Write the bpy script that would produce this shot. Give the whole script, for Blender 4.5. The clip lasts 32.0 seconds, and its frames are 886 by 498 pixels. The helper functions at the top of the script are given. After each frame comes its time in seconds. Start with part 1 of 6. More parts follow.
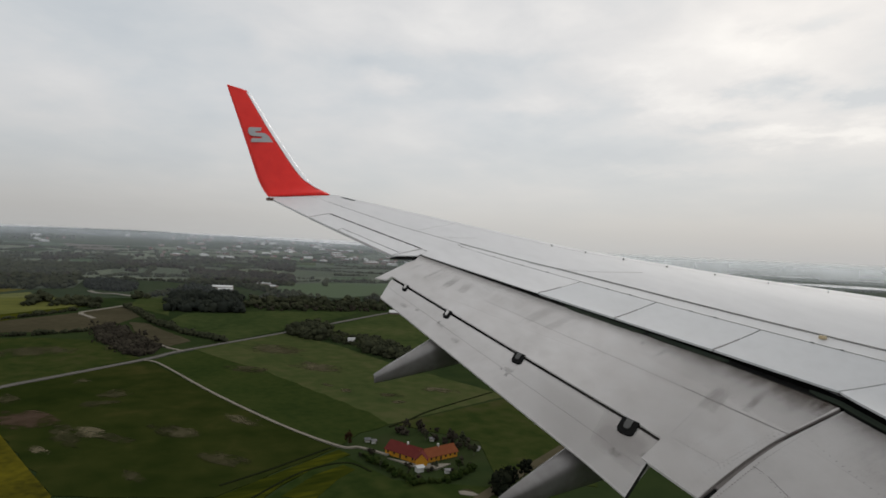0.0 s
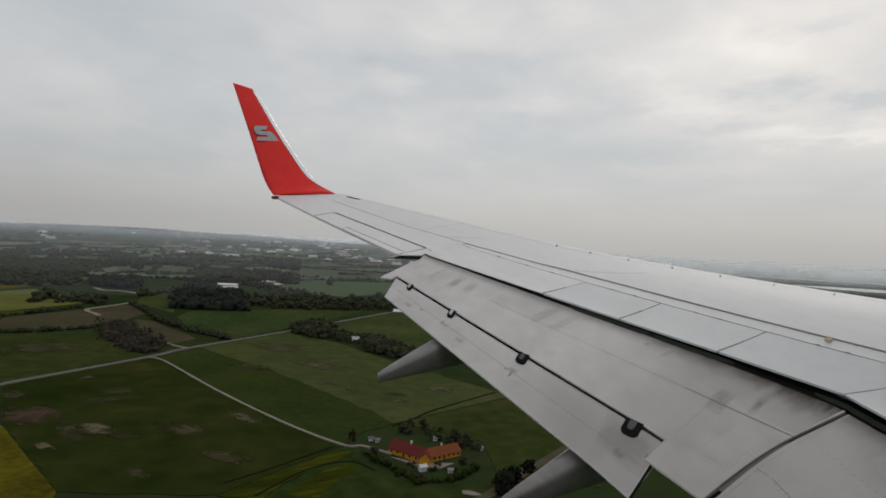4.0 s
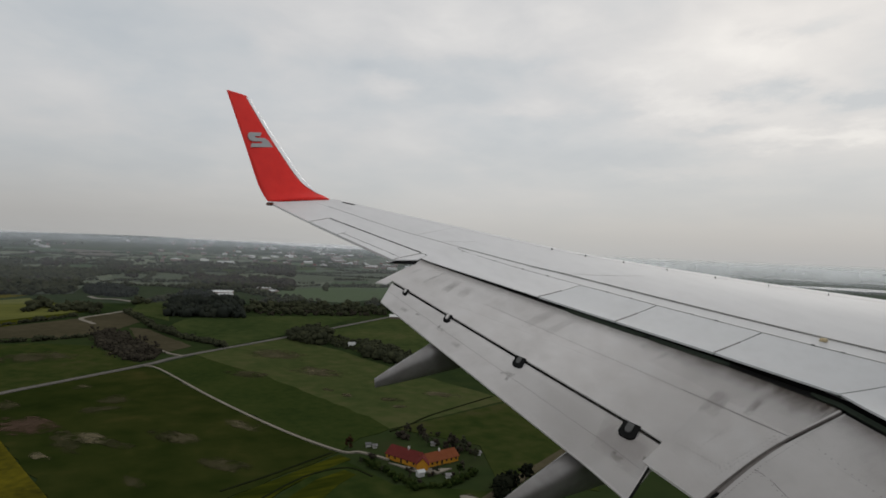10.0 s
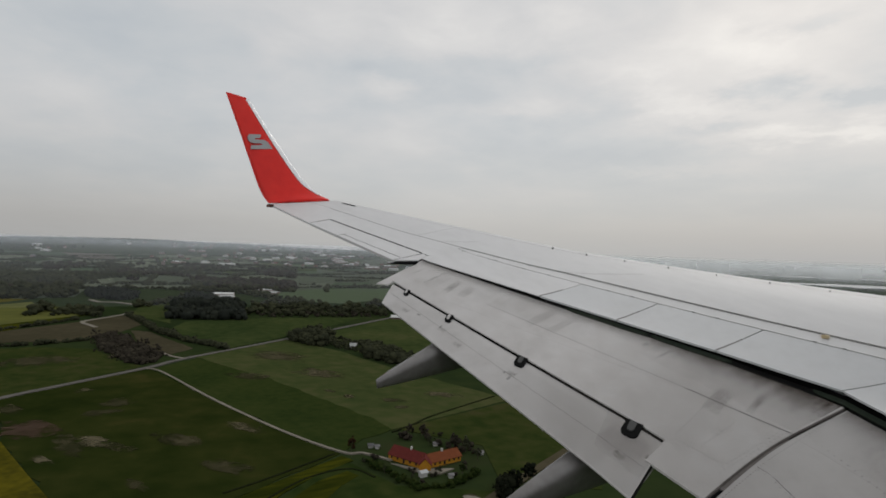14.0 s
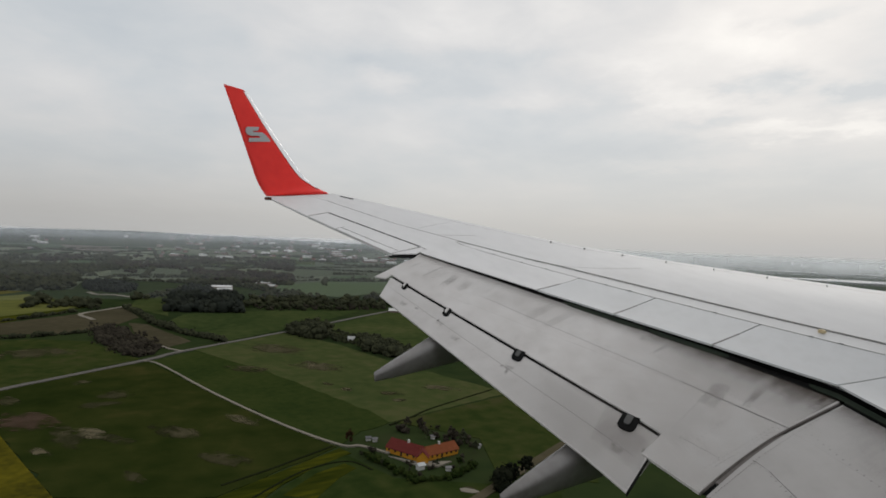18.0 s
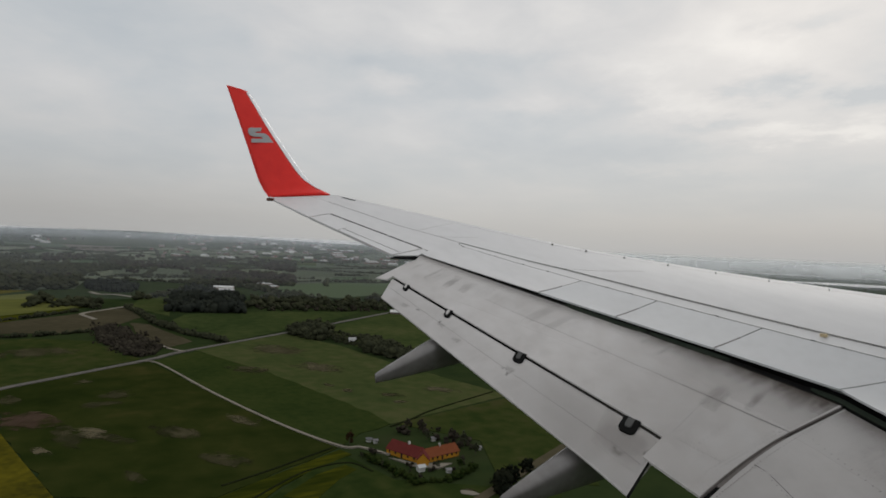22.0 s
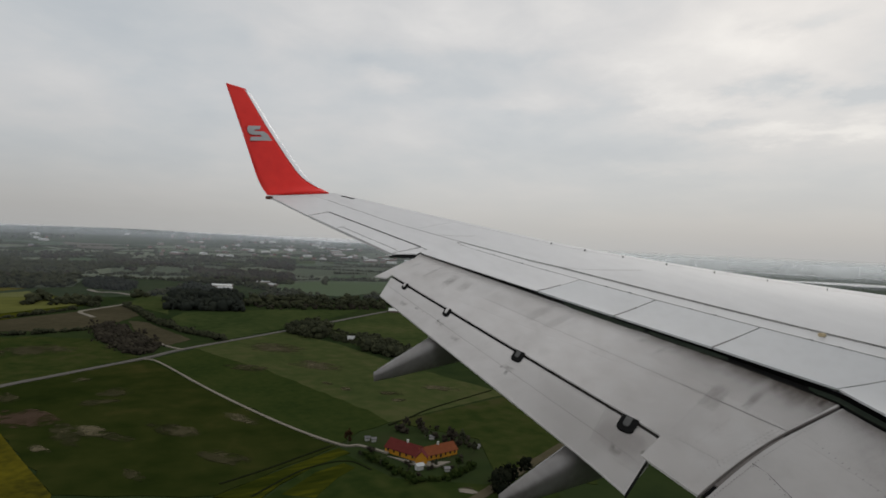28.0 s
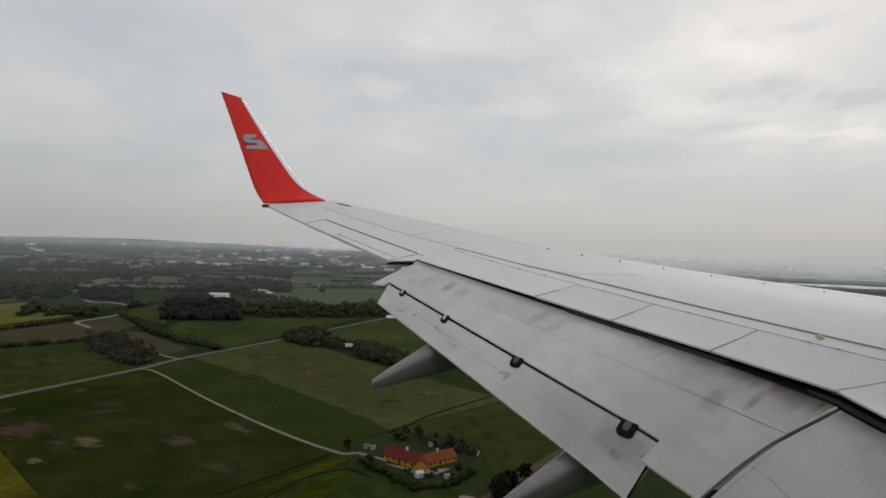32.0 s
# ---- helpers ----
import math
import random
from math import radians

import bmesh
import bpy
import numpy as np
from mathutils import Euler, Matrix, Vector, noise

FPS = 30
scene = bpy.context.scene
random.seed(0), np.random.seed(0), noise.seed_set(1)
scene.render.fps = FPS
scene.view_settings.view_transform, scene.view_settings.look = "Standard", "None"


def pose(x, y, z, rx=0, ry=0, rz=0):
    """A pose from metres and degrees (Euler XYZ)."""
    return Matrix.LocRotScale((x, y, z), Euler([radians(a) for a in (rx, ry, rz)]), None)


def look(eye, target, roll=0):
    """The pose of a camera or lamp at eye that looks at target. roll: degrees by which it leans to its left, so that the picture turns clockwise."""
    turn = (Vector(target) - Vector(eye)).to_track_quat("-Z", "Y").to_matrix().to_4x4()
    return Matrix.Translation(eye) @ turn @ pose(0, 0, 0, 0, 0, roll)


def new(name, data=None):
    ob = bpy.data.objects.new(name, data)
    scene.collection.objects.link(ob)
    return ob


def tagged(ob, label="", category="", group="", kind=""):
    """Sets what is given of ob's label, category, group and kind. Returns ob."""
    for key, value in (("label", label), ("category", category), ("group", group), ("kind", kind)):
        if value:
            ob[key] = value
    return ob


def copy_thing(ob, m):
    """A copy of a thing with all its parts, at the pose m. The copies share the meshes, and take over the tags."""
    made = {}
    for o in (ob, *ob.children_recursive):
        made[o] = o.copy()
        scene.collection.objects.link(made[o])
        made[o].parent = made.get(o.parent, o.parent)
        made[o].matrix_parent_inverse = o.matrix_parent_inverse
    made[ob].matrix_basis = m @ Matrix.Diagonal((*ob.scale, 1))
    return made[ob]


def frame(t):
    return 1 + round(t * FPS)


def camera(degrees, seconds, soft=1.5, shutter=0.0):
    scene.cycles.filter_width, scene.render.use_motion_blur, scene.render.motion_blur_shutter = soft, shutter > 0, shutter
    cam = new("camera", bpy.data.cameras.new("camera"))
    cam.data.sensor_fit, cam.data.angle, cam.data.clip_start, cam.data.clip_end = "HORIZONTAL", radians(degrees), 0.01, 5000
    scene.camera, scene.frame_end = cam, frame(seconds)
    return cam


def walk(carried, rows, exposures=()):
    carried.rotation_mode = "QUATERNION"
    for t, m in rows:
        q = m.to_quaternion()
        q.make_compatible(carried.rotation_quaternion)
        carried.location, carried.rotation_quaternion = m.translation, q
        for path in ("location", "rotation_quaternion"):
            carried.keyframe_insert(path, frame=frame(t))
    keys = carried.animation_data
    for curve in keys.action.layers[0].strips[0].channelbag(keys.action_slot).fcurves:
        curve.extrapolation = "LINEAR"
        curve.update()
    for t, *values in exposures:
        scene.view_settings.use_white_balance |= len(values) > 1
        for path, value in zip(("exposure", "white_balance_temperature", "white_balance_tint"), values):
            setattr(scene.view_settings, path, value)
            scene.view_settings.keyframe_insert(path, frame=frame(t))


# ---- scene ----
cam = camera(70.95, 32.0, soft=1.7)

# ---- the walk: the eye stays at a cabin window, the hand sways ----
EYE = (-1.75, -15.307, 95.0)
SWAY = [
    (0, -0.215, -2.720, 56.703), (0.5, -0.099, -2.613, 56.694), (1, -0.110, -2.632, 56.687),
    (1.5, -0.257, -2.899, 56.897), (2, -0.172, -2.702, 56.828), (2.5, -0.022, -2.762, 56.871),
    (3, -0.120, -2.905, 56.903), (3.5, -0.346, -3.125, 57.139), (5.5, 0.135, -2.786, 56.913),
    (6, 0.179, -2.674, 56.759), (6.5, 0.169, -2.544, 56.650), (7, 0.108, -2.573, 56.714),
    (7.5, 0.220, -2.451, 56.666), (8, 0.331, -2.401, 56.618), (8.5, 0.360, -2.333, 56.610),
    (9, 0.345, -2.382, 56.618), (9.5, 0.184, -2.377, 56.651), (10, 0.159, -2.468, 56.712),
    (10.5, 0.286, -2.236, 56.617), (11, 0.045, -2.304, 56.661), (11.5, -0.009, -2.166, 56.582),
    (12, -0.073, -1.847, 56.634), (12.5, -0.433, -1.793, 56.698), (13, -0.408, -2.207, 56.763),
    (13.5, -0.115, -2.177, 56.867), (14, 0.172, -1.947, 56.780), (14.5, 0.214, -1.793, 56.538),
    (15, -0.203, -1.846, 56.555), (15.5, -0.481, -1.851, 56.563), (17.5, -0.281, -1.996, 56.566),
    (18, -0.411, -2.155, 56.603), (18.5, -0.357, -2.324, 56.700), (19, -0.264, -2.113, 56.641),
    (19.5, -0.134, -2.076, 56.561), (20, -0.101, -2.098, 56.564), (20.5, -0.175, -2.327, 56.656),
    (21, -0.504, -2.424, 56.734), (21.5, -0.416, -2.435, 56.768), (22, -0.260, -2.470, 56.755),
    (22.5, -0.026, -2.169, 56.697), (23, 0.033, -2.126, 56.586), (23.5, -0.242, -2.495, 56.697),
    (24, -0.311, -2.615, 56.715), (24.5, -0.384, -2.355, 56.565), (26.5, -0.249, -2.394, 56.559),
    (27, -0.168, -2.398, 56.528), (27.5, -0.357, -2.584, 56.627), (28, -0.381, -2.607, 56.653),
    (28.5, -0.404, -2.592, 56.540), (29, -0.508, -2.581, 56.663), (29.5, -0.510, -1.875, 56.633),
    (30, -0.273, -2.020, 56.576), (30.5, -0.057, -1.889, 56.582), (31, -0.043, -1.884, 56.536),
    (31.5, -0.118, -1.724, 56.490), (32, 0.217, -1.963, 56.385),
]
walk(cam, [(t, pose(*EYE, 90 + p, r, w)) for t, p, r, w in SWAY], [(0, 0.16), (0.7, 0.03), (1, 0.0), (15.5, 0.0), (17.5, 0.15), (19, 0.16), (19.8, 0.02), (20.5, 0.0), (32, 0.0)])

# ---- sky: an overcast deck over a hazy horizon, with a weak wide sun ----
SUN_ELEV, SUN_AZ = radians(34), radians(23)   # azimuth: left of the flight direction
world = bpy.data.worlds.new("overcast_sky")
scene.world = world
world.use_nodes = True
wn, wl = world.node_tree.nodes, world.node_tree.links
wn.clear()


def wnode(kind, **vals):
    n = wn.new(kind)
    for k, v in vals.items():
        n.inputs[k].default_value = v
    return n


w_out = wn.new("ShaderNodeOutputWorld")
w_bg = wnode("ShaderNodeBackground", Strength=1.0)
w_tc = wn.new("ShaderNodeTexCoord")
w_sep = wn.new("ShaderNodeSeparateXYZ")
wl.new(w_tc.outputs["Generated"], w_sep.inputs[0])


def wmath(op, a, b=None, c=None):
    n = wn.new("ShaderNodeMath")
    n.operation = op
    for i, v in enumerate((a, b, c)):
        if v is None:
            continue
        if isinstance(v, (int, float)):
            n.inputs[i].default_value = v
        else:
            wl.new(v, n.inputs[i])
    return n.outputs[0]


def wramp(fac, stops):
    n = wn.new("ShaderNodeValToRGB")
    e = n.color_ramp.elements
    while len(e) < len(stops):
        e.new(0.5)
    for el, (pos, col) in zip(e, stops):
        el.position, el.color = pos, (*col, 1)
    wl.new(fac, n.inputs[0])
    return n.outputs[0]


def wmix(fac, a, b, blend="MIX"):
    n = wn.new("ShaderNodeMix")
    n.data_type, n.blend_type = "RGBA", blend
    for sock, v in ((n.inputs[0], fac), (n.inputs[6], a), (n.inputs[7], b)):
        if isinstance(v, (int, float)):
            sock.default_value = v
        elif isinstance(v, tuple):
            sock.default_value = (*v, 1)
        else:
            wl.new(v, sock)
    return n.outputs[2]


elev = wmath("MAXIMUM", w_sep.outputs[2], 0.0)
lift = wmath("ADD", elev, 0.16)
flat = wn.new("ShaderNodeCombineXYZ")
wl.new(wmath("DIVIDE", w_sep.outputs[0], lift), flat.inputs[0])
wl.new(wmath("DIVIDE", w_sep.outputs[1], lift), flat.inputs[1])


def wnoise(scale, detail, rough, dist=0.0, off=0.0):
    n = wnode("ShaderNodeTexNoise", Scale=scale, Detail=detail, Roughness=rough, Distortion=dist)
    add = wn.new("ShaderNodeVectorMath")
    add.inputs[1].default_value = (off, off * 0.7, 0)
    wl.new(flat.outputs[0], add.inputs[0])
    wl.new(add.outputs[0], n.inputs["Vector"])
    return n.outputs["Fac"]


big = wnoise(0.8, 3, 0.5, 0.0, 3.1)
w_az = wmath("MULTIPLY", wmath("ARCTAN2", wmath("MULTIPLY", w_sep.outputs[0], -1.0), w_sep.outputs[1]), 57.2958)
w_el = wmath("MULTIPLY", wmath("ARCSINE", w_sep.outputs[2]), 57.2958)
puff = wn.new("ShaderNodeCombineXYZ")
wl.new(wmath("MULTIPLY", w_az, 0.12), puff.inputs[0])
wl.new(wmath("MULTIPLY", w_el, 0.24), puff.inputs[1])
puffs = wnode("ShaderNodeTexNoise", Scale=1.0, Detail=6, Roughness=0.55, Distortion=0.3)
wl.new(puff.outputs[0], puffs.inputs["Vector"])
fine = wmath("MULTIPLY_ADD", puffs.outputs["Fac"], 0.6, wmath("MULTIPLY", wnoise(2.6, 6, 0.55, 0.12, 7.7), 0.4))
cloud = wmath("ADD", wmath("MULTIPLY", big, 0.56), wmath("MULTIPLY", fine, 0.44))
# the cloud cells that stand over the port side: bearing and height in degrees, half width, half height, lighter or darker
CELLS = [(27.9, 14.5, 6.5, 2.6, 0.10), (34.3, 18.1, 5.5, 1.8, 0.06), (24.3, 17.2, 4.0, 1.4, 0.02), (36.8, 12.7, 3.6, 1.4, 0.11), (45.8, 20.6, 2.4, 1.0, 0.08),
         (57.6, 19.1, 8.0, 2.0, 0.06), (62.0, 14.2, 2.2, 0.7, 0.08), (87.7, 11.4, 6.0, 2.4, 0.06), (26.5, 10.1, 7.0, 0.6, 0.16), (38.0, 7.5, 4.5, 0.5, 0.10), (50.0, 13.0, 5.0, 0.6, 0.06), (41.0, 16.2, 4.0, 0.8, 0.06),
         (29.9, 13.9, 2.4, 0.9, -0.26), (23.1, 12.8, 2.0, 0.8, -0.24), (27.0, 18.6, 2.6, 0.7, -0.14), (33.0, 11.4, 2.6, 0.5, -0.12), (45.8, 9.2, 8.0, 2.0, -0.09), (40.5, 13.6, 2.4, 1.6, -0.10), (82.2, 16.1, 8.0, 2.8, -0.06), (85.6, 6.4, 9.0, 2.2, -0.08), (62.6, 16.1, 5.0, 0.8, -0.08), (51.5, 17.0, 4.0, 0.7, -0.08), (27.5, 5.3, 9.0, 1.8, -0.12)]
w_az = wmath("MULTIPLY_ADD", wmath("SUBTRACT", wnoise(4.0, 6, 0.62, 0.0, 11.0), 0.5), 11.0, w_az)
w_el = wmath("MULTIPLY_ADD", wmath("SUBTRACT", wnoise(4.0, 6, 0.62, 0.0, 23.0), 0.5), 4.0, w_el)
cloud = wmath("MULTIPLY_ADD", wmath("SUBTRACT", cloud, 0.5), 0.85, 0.5)
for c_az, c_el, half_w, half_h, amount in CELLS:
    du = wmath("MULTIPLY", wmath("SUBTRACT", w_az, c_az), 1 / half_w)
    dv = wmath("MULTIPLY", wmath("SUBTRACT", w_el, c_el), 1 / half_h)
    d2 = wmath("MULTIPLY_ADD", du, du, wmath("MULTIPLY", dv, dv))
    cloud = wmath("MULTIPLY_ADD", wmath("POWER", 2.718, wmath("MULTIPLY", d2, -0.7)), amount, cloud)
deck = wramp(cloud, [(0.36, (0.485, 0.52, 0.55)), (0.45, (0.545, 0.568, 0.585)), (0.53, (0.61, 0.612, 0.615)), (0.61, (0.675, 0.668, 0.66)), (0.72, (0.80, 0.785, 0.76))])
haze_col = wramp(elev, [(0.0, (0.48, 0.482, 0.478)), (0.05, (0.508, 0.505, 0.496)), (0.12, (0.54, 0.543, 0.538)), (0.22, (0.58, 0.58, 0.575)), (0.6, (0.62, 0.63, 0.64))])
clear = wramp(elev, [(0.03, (0, 0, 0)), (0.10, (0.5, 0.5, 0.5)), (0.21, (1, 1, 1))])
haze_col = wmix(1.0, haze_col, wramp(wmath("MULTIPLY", w_az, 1 / 180), [(0.14, (0.90, 0.918, 0.945)), (0.24, (0.965, 0.975, 0.985)), (0.33, (1, 1, 1)), (0.50, (0.85, 0.845, 0.84))]), "MULTIPLY")
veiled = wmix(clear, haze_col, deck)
# the brighter side of the deck, where the sun stands behind it
sun_dir = (-math.sin(SUN_AZ) * math.cos(SUN_ELEV * 0.42), math.cos(SUN_AZ) * math.cos(SUN_ELEV * 0.42), math.sin(SUN_ELEV * 0.42))
dotn = wn.new("ShaderNodeVectorMath")
dotn.operation = "DOT_PRODUCT"
wl.new(w_tc.outputs["Generated"], dotn.inputs[0])
dotn.inputs[1].default_value = sun_dir
glow = wramp(dotn.outputs["Value"], [(0.55, (0, 0, 0)), (0.8, (0.022, 0.021, 0.019)), (0.96, (0.024, 0.023, 0.021)), (1.0, (0.026, 0.025, 0.023))])
glow = wmix(1.0, glow, wramp(fine, [(0.40, (0.25, 0.25, 0.25)), (0.62, (1, 1, 1))]), "MULTIPLY")
glow = wmix(1.0, glow, wramp(elev, [(0.10, (0, 0, 0)), (0.24, (1, 1, 1))]), "MULTIPLY")
lit = wmix(1.0, veiled, glow, "ADD")
sky = wn.new("ShaderNodeTexSky")
sky.sky_type, sky.sun_disc, sky.sun_elevation, sky.sun_rotation = "NISHITA", False, SUN_ELEV, -SUN_AZ
sky.air_density, sky.dust_density = 1.0, 3.0
dim = wmix(1.0, sky.outputs[0], (0.10, 0.10, 0.10), "MULTIPLY")
final = wmix(0.06, lit, dim)
wl.new(final, w_bg.inputs["Color"])
wl.new(w_bg.outputs[0], w_out.inputs[0])

sun = new("sun", bpy.data.lights.new("sun", "SUN"))
sun.data.energy, sun.data.angle, sun.data.color = 0.6, radians(35), (1.0, 0.95, 0.87)
sun.matrix_world = look((-math.sin(SUN_AZ) * math.cos(SUN_ELEV) * 400, math.cos(SUN_AZ) * math.cos(SUN_ELEV) * 400, 95 + math.sin(SUN_ELEV) * 400), (0, 0, 95))


# ---- materials ----
def material(name, colours, rough=0.6, scale=1.0, fine_scale=None, bump=0.0, metal=0.0, spec=0.5, coords="Object", per_object=0.0, stretch=(1, 1, 1), island=0.0, mix=0.45, grime=0.0, grime_scale=1.3):
    """Principled surface whose colour runs over the given stops by noise at two scales."""
    m = bpy.data.materials.new(name)
    m.use_nodes = True
    n, l = m.node_tree.nodes, m.node_tree.links
    bsdf = n["Principled BSDF"]
    bsdf.inputs["Metallic"].default_value, bsdf.inputs["Roughness"].default_value = metal, rough
    bsdf.inputs["Specular IOR Level"].default_value = spec
    tc, mp = n.new("ShaderNodeTexCoord"), n.new("ShaderNodeMapping")
    mp.inputs["Scale"].default_value = stretch
    l.new(tc.outputs[coords], mp.inputs[0])
    a, b = n.new("ShaderNodeTexNoise"), n.new("ShaderNodeTexNoise")
    for t, s, d in ((a, scale, 4), (b, fine_scale or scale * 9, 6)):
        t.inputs["Scale"].default_value, t.inputs["Detail"].default_value = s, d
        l.new(mp.outputs[0], t.inputs["Vector"])
    add = n.new("ShaderNodeMath")
    add.operation = "MULTIPLY_ADD"
    l.new(b.outputs["Fac"], add.inputs[0])
    add.inputs[1].default_value = mix
    sc = n.new("ShaderNodeMath")
    sc.operation = "MULTIPLY"
    l.new(a.outputs["Fac"], sc.inputs[0])
    sc.inputs[1].default_value = 1 - mix
    l.new(sc.outputs[0], add.inputs[2])
    fac = add.outputs[0]
    if per_object or island:
        src = n.new("ShaderNodeObjectInfo").outputs["Random"] if per_object else n.new("ShaderNodeNewGeometry").outputs["Random Per Island"]
        sh = n.new("ShaderNodeMath")
        sh.operation = "MULTIPLY_ADD"
        l.new(src, sh.inputs[0])
        sh.inputs[1].default_value = per_object or island
        l.new(fac, sh.inputs[2])
        sub = n.new("ShaderNodeMath")
        sub.operation = "SUBTRACT"
        l.new(sh.outputs[0], sub.inputs[0])
        sub.inputs[1].default_value = (per_object or island) / 2
        fac = sub.outputs[0]
    ramp = n.new("ShaderNodeValToRGB")
    e = ramp.color_ramp.elements
    while len(e) < len(colours):
        e.new(0.5)
    for i, (el, c) in enumerate(zip(e, colours)):
        el.position, el.color = 0.32 + 0.36 * i / max(1, len(colours) - 1), (*c, 1)
    l.new(fac, ramp.inputs[0])
    colour = ramp.outputs[0]
    if grime:
        gn, gr, mx = n.new("ShaderNodeTexNoise"), n.new("ShaderNodeValToRGB"), n.new("ShaderNodeMix")
        gn.inputs["Scale"].default_value, gn.inputs["Detail"].default_value, gn.inputs["Roughness"].default_value = grime_scale, 9, 0.62
        l.new(mp.outputs[0], gn.inputs["Vector"])
        gr.color_ramp.elements[0].position, gr.color_ramp.elements[1].position = 0.52, 0.74
        gr.color_ramp.elements[1].color = (grime, grime, grime, 1)
        l.new(gn.outputs["Fac"], gr.inputs[0])
        mx.data_type = "RGBA"
        l.new(gr.outputs[0], mx.inputs[0])
        l.new(colour, mx.inputs[6])
        mx.inputs[7].default_value = (0.10, 0.085, 0.07, 1)
        colour = mx.outputs[2]
    l.new(colour, bsdf.inputs["Base Color"])
    if bump:
        bp = n.new("ShaderNodeBump")
        bp.inputs["Strength"].default_value, bp.inputs["Distance"].default_value = bump, 0.02
        l.new(b.outputs["Fac"], bp.inputs["Height"])
        l.new(bp.outputs[0], bsdf.inputs["Normal"])
    return m


def grey(v, warm=0.0):
    return (v * (1.004 + warm), v * 0.998, v * (1.0 - warm * 0.75))


M = {}
M["skin"] = material("wing_skin_paint", [grey(0.66, 0.005), grey(0.70, 0.005), grey(0.73, 0.005)], 0.5, 0.35, 4.0, stretch=(0.6, 1.3, 1), spec=0.2, grime=0.14, grime_scale=0.7)
M["spoiler"] = material("spoiler_paint", [grey(0.56, -0.012), grey(0.595, -0.015), grey(0.61, -0.015)], 0.42, 0.5, 6.0, per_object=0.08, spec=0.4, grime=0.08, grime_scale=0.8)
M["flap"] = material("flap_paint", [grey(0.51, 0.045), grey(0.59, 0.035), grey(0.65, 0.022)], 0.55, 0.45, 3.2, spec=0.3, grime=0.13, grime_scale=1.7, mix=0.4)
# darker copy of the flap paint: the inner flap's shading put into colour
M["flap_inner"] = material("inner_flap_shaded_paint", [grey(0.33, 0.05), grey(0.40, 0.04), grey(0.45, 0.03)], 0.55, 0.5, 3.2, spec=0.3, grime=0.2, grime_scale=1.6, mix=0.3)
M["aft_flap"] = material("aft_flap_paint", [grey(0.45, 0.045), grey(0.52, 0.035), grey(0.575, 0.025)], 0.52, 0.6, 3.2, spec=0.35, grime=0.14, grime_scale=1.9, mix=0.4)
# near-black for open joints and for shade painted into gaps and slots
M["cove"] = material("joint_and_shade_black", [(0.004, 0.004, 0.004), (0.009, 0.009, 0.009)], 0.85, 2.0, spec=0.1)
# black of seals, also of shade painted at flap nose and rear flap end
M["seal"] = material("seal_and_shade_black", [(0.008, 0.008, 0.008), (0.018, 0.018, 0.017)], 0.8, 3.0, spec=0.15)
M["primer"] = material("green_primer", [(0.016, 0.024, 0.016), (0.030, 0.040, 0.028)], 0.7, 2.0, spec=0.2)
M["fairing"] = material("fairing_paint", [grey(0.14, 0.06), grey(0.18, 0.05), grey(0.22, 0.04)], 0.24, 0.8, 6.0, spec=0.6, grime=0.5)
M["red"] = material("red_paint", [(0.82, 0.018, 0.013), (0.88, 0.024, 0.016), (0.93, 0.030, 0.019)], 0.36, 0.6, 5.0, spec=0.35)
M["white"] = material("white_paint", [grey(0.86), grey(0.92)], 0.2, 0.8)
M["bright"] = material("bare_leading_edge", [grey(0.90), grey(0.96)], 0.32, 0.8, metal=0.75)
M["silver"] = material("silver_mark", [grey(0.42, -0.02), grey(0.47, -0.02)], 0.45, 1.0)
M["brass"] = material("worn_cream_paint", [(0.62, 0.47, 0.25), (0.78, 0.68, 0.48)], 0.5, 14.0)
M["lamp"] = material("tip_lamp_glass", [(0.09, 0.02, 0.012), (0.16, 0.05, 0.02)], 0.2, 8.0)
M["stain"] = material("tongue_metal", [(0.03, 0.03, 0.03), (0.055, 0.055, 0.053)], 0.5, 3.0)
M["strip"] = material("flap_end_brown", [(0.10, 0.085, 0.078), (0.17, 0.15, 0.14)], 0.6, 3.0)
M["faint"] = material("faint_joint", [grey(0.43, 0.03), grey(0.50, 0.03)], 0.6, 3.0)
M["hinge"] = material("grey_hinge", [(0.22, 0.215, 0.21), (0.30, 0.295, 0.29)], 0.5, 5.0)
M["rivet"] = material("rivet_head", [(0.10, 0.095, 0.09), (0.16, 0.15, 0.145)], 0.5, 5.0)


# ---- the airliner: left wing in stations of span s (to port) and f (ahead) ----
LIFT = 91.993
TAN_BANK, TAN_NOSE, FLEX = 0.29144, 0.20793, 0.1278


def lerp(a, b, t):
    return a + (b - a) * t


def step(t):
    t = min(1.0, max(0.0, t))
    return t * t * (3 - 2 * t)


def lead(s):
    return -0.525 * s


def chord(s):
    return 4.45 - 3.15 * (s - 5.4) / 11.76


def swell(s, f):
    """Rise of the wing's upper skin over the chord plane."""
    c = chord(s)
    x, b = (lead(s) - f) / c, max(0.012, 0.0165 * (11.8 - s)) * c
    if x >= 0.25:
        t = min(1.0, max(0.0, (0.80 - x) / 0.55))
        return b * (t ** 3 * -0.9 + t * t * 1.1 + t * 0.8)
    return b * (0.45 + 0.55 * math.sqrt(max(0.0, 1 - ((0.25 - x) / 0.33) ** 2)))


def at(s, f, dz=0.0):
    return Vector((-s, f, s * TAN_BANK + (f + 5) * TAN_NOSE + FLEX * ((s - 5) / 12) ** 2 + dz))


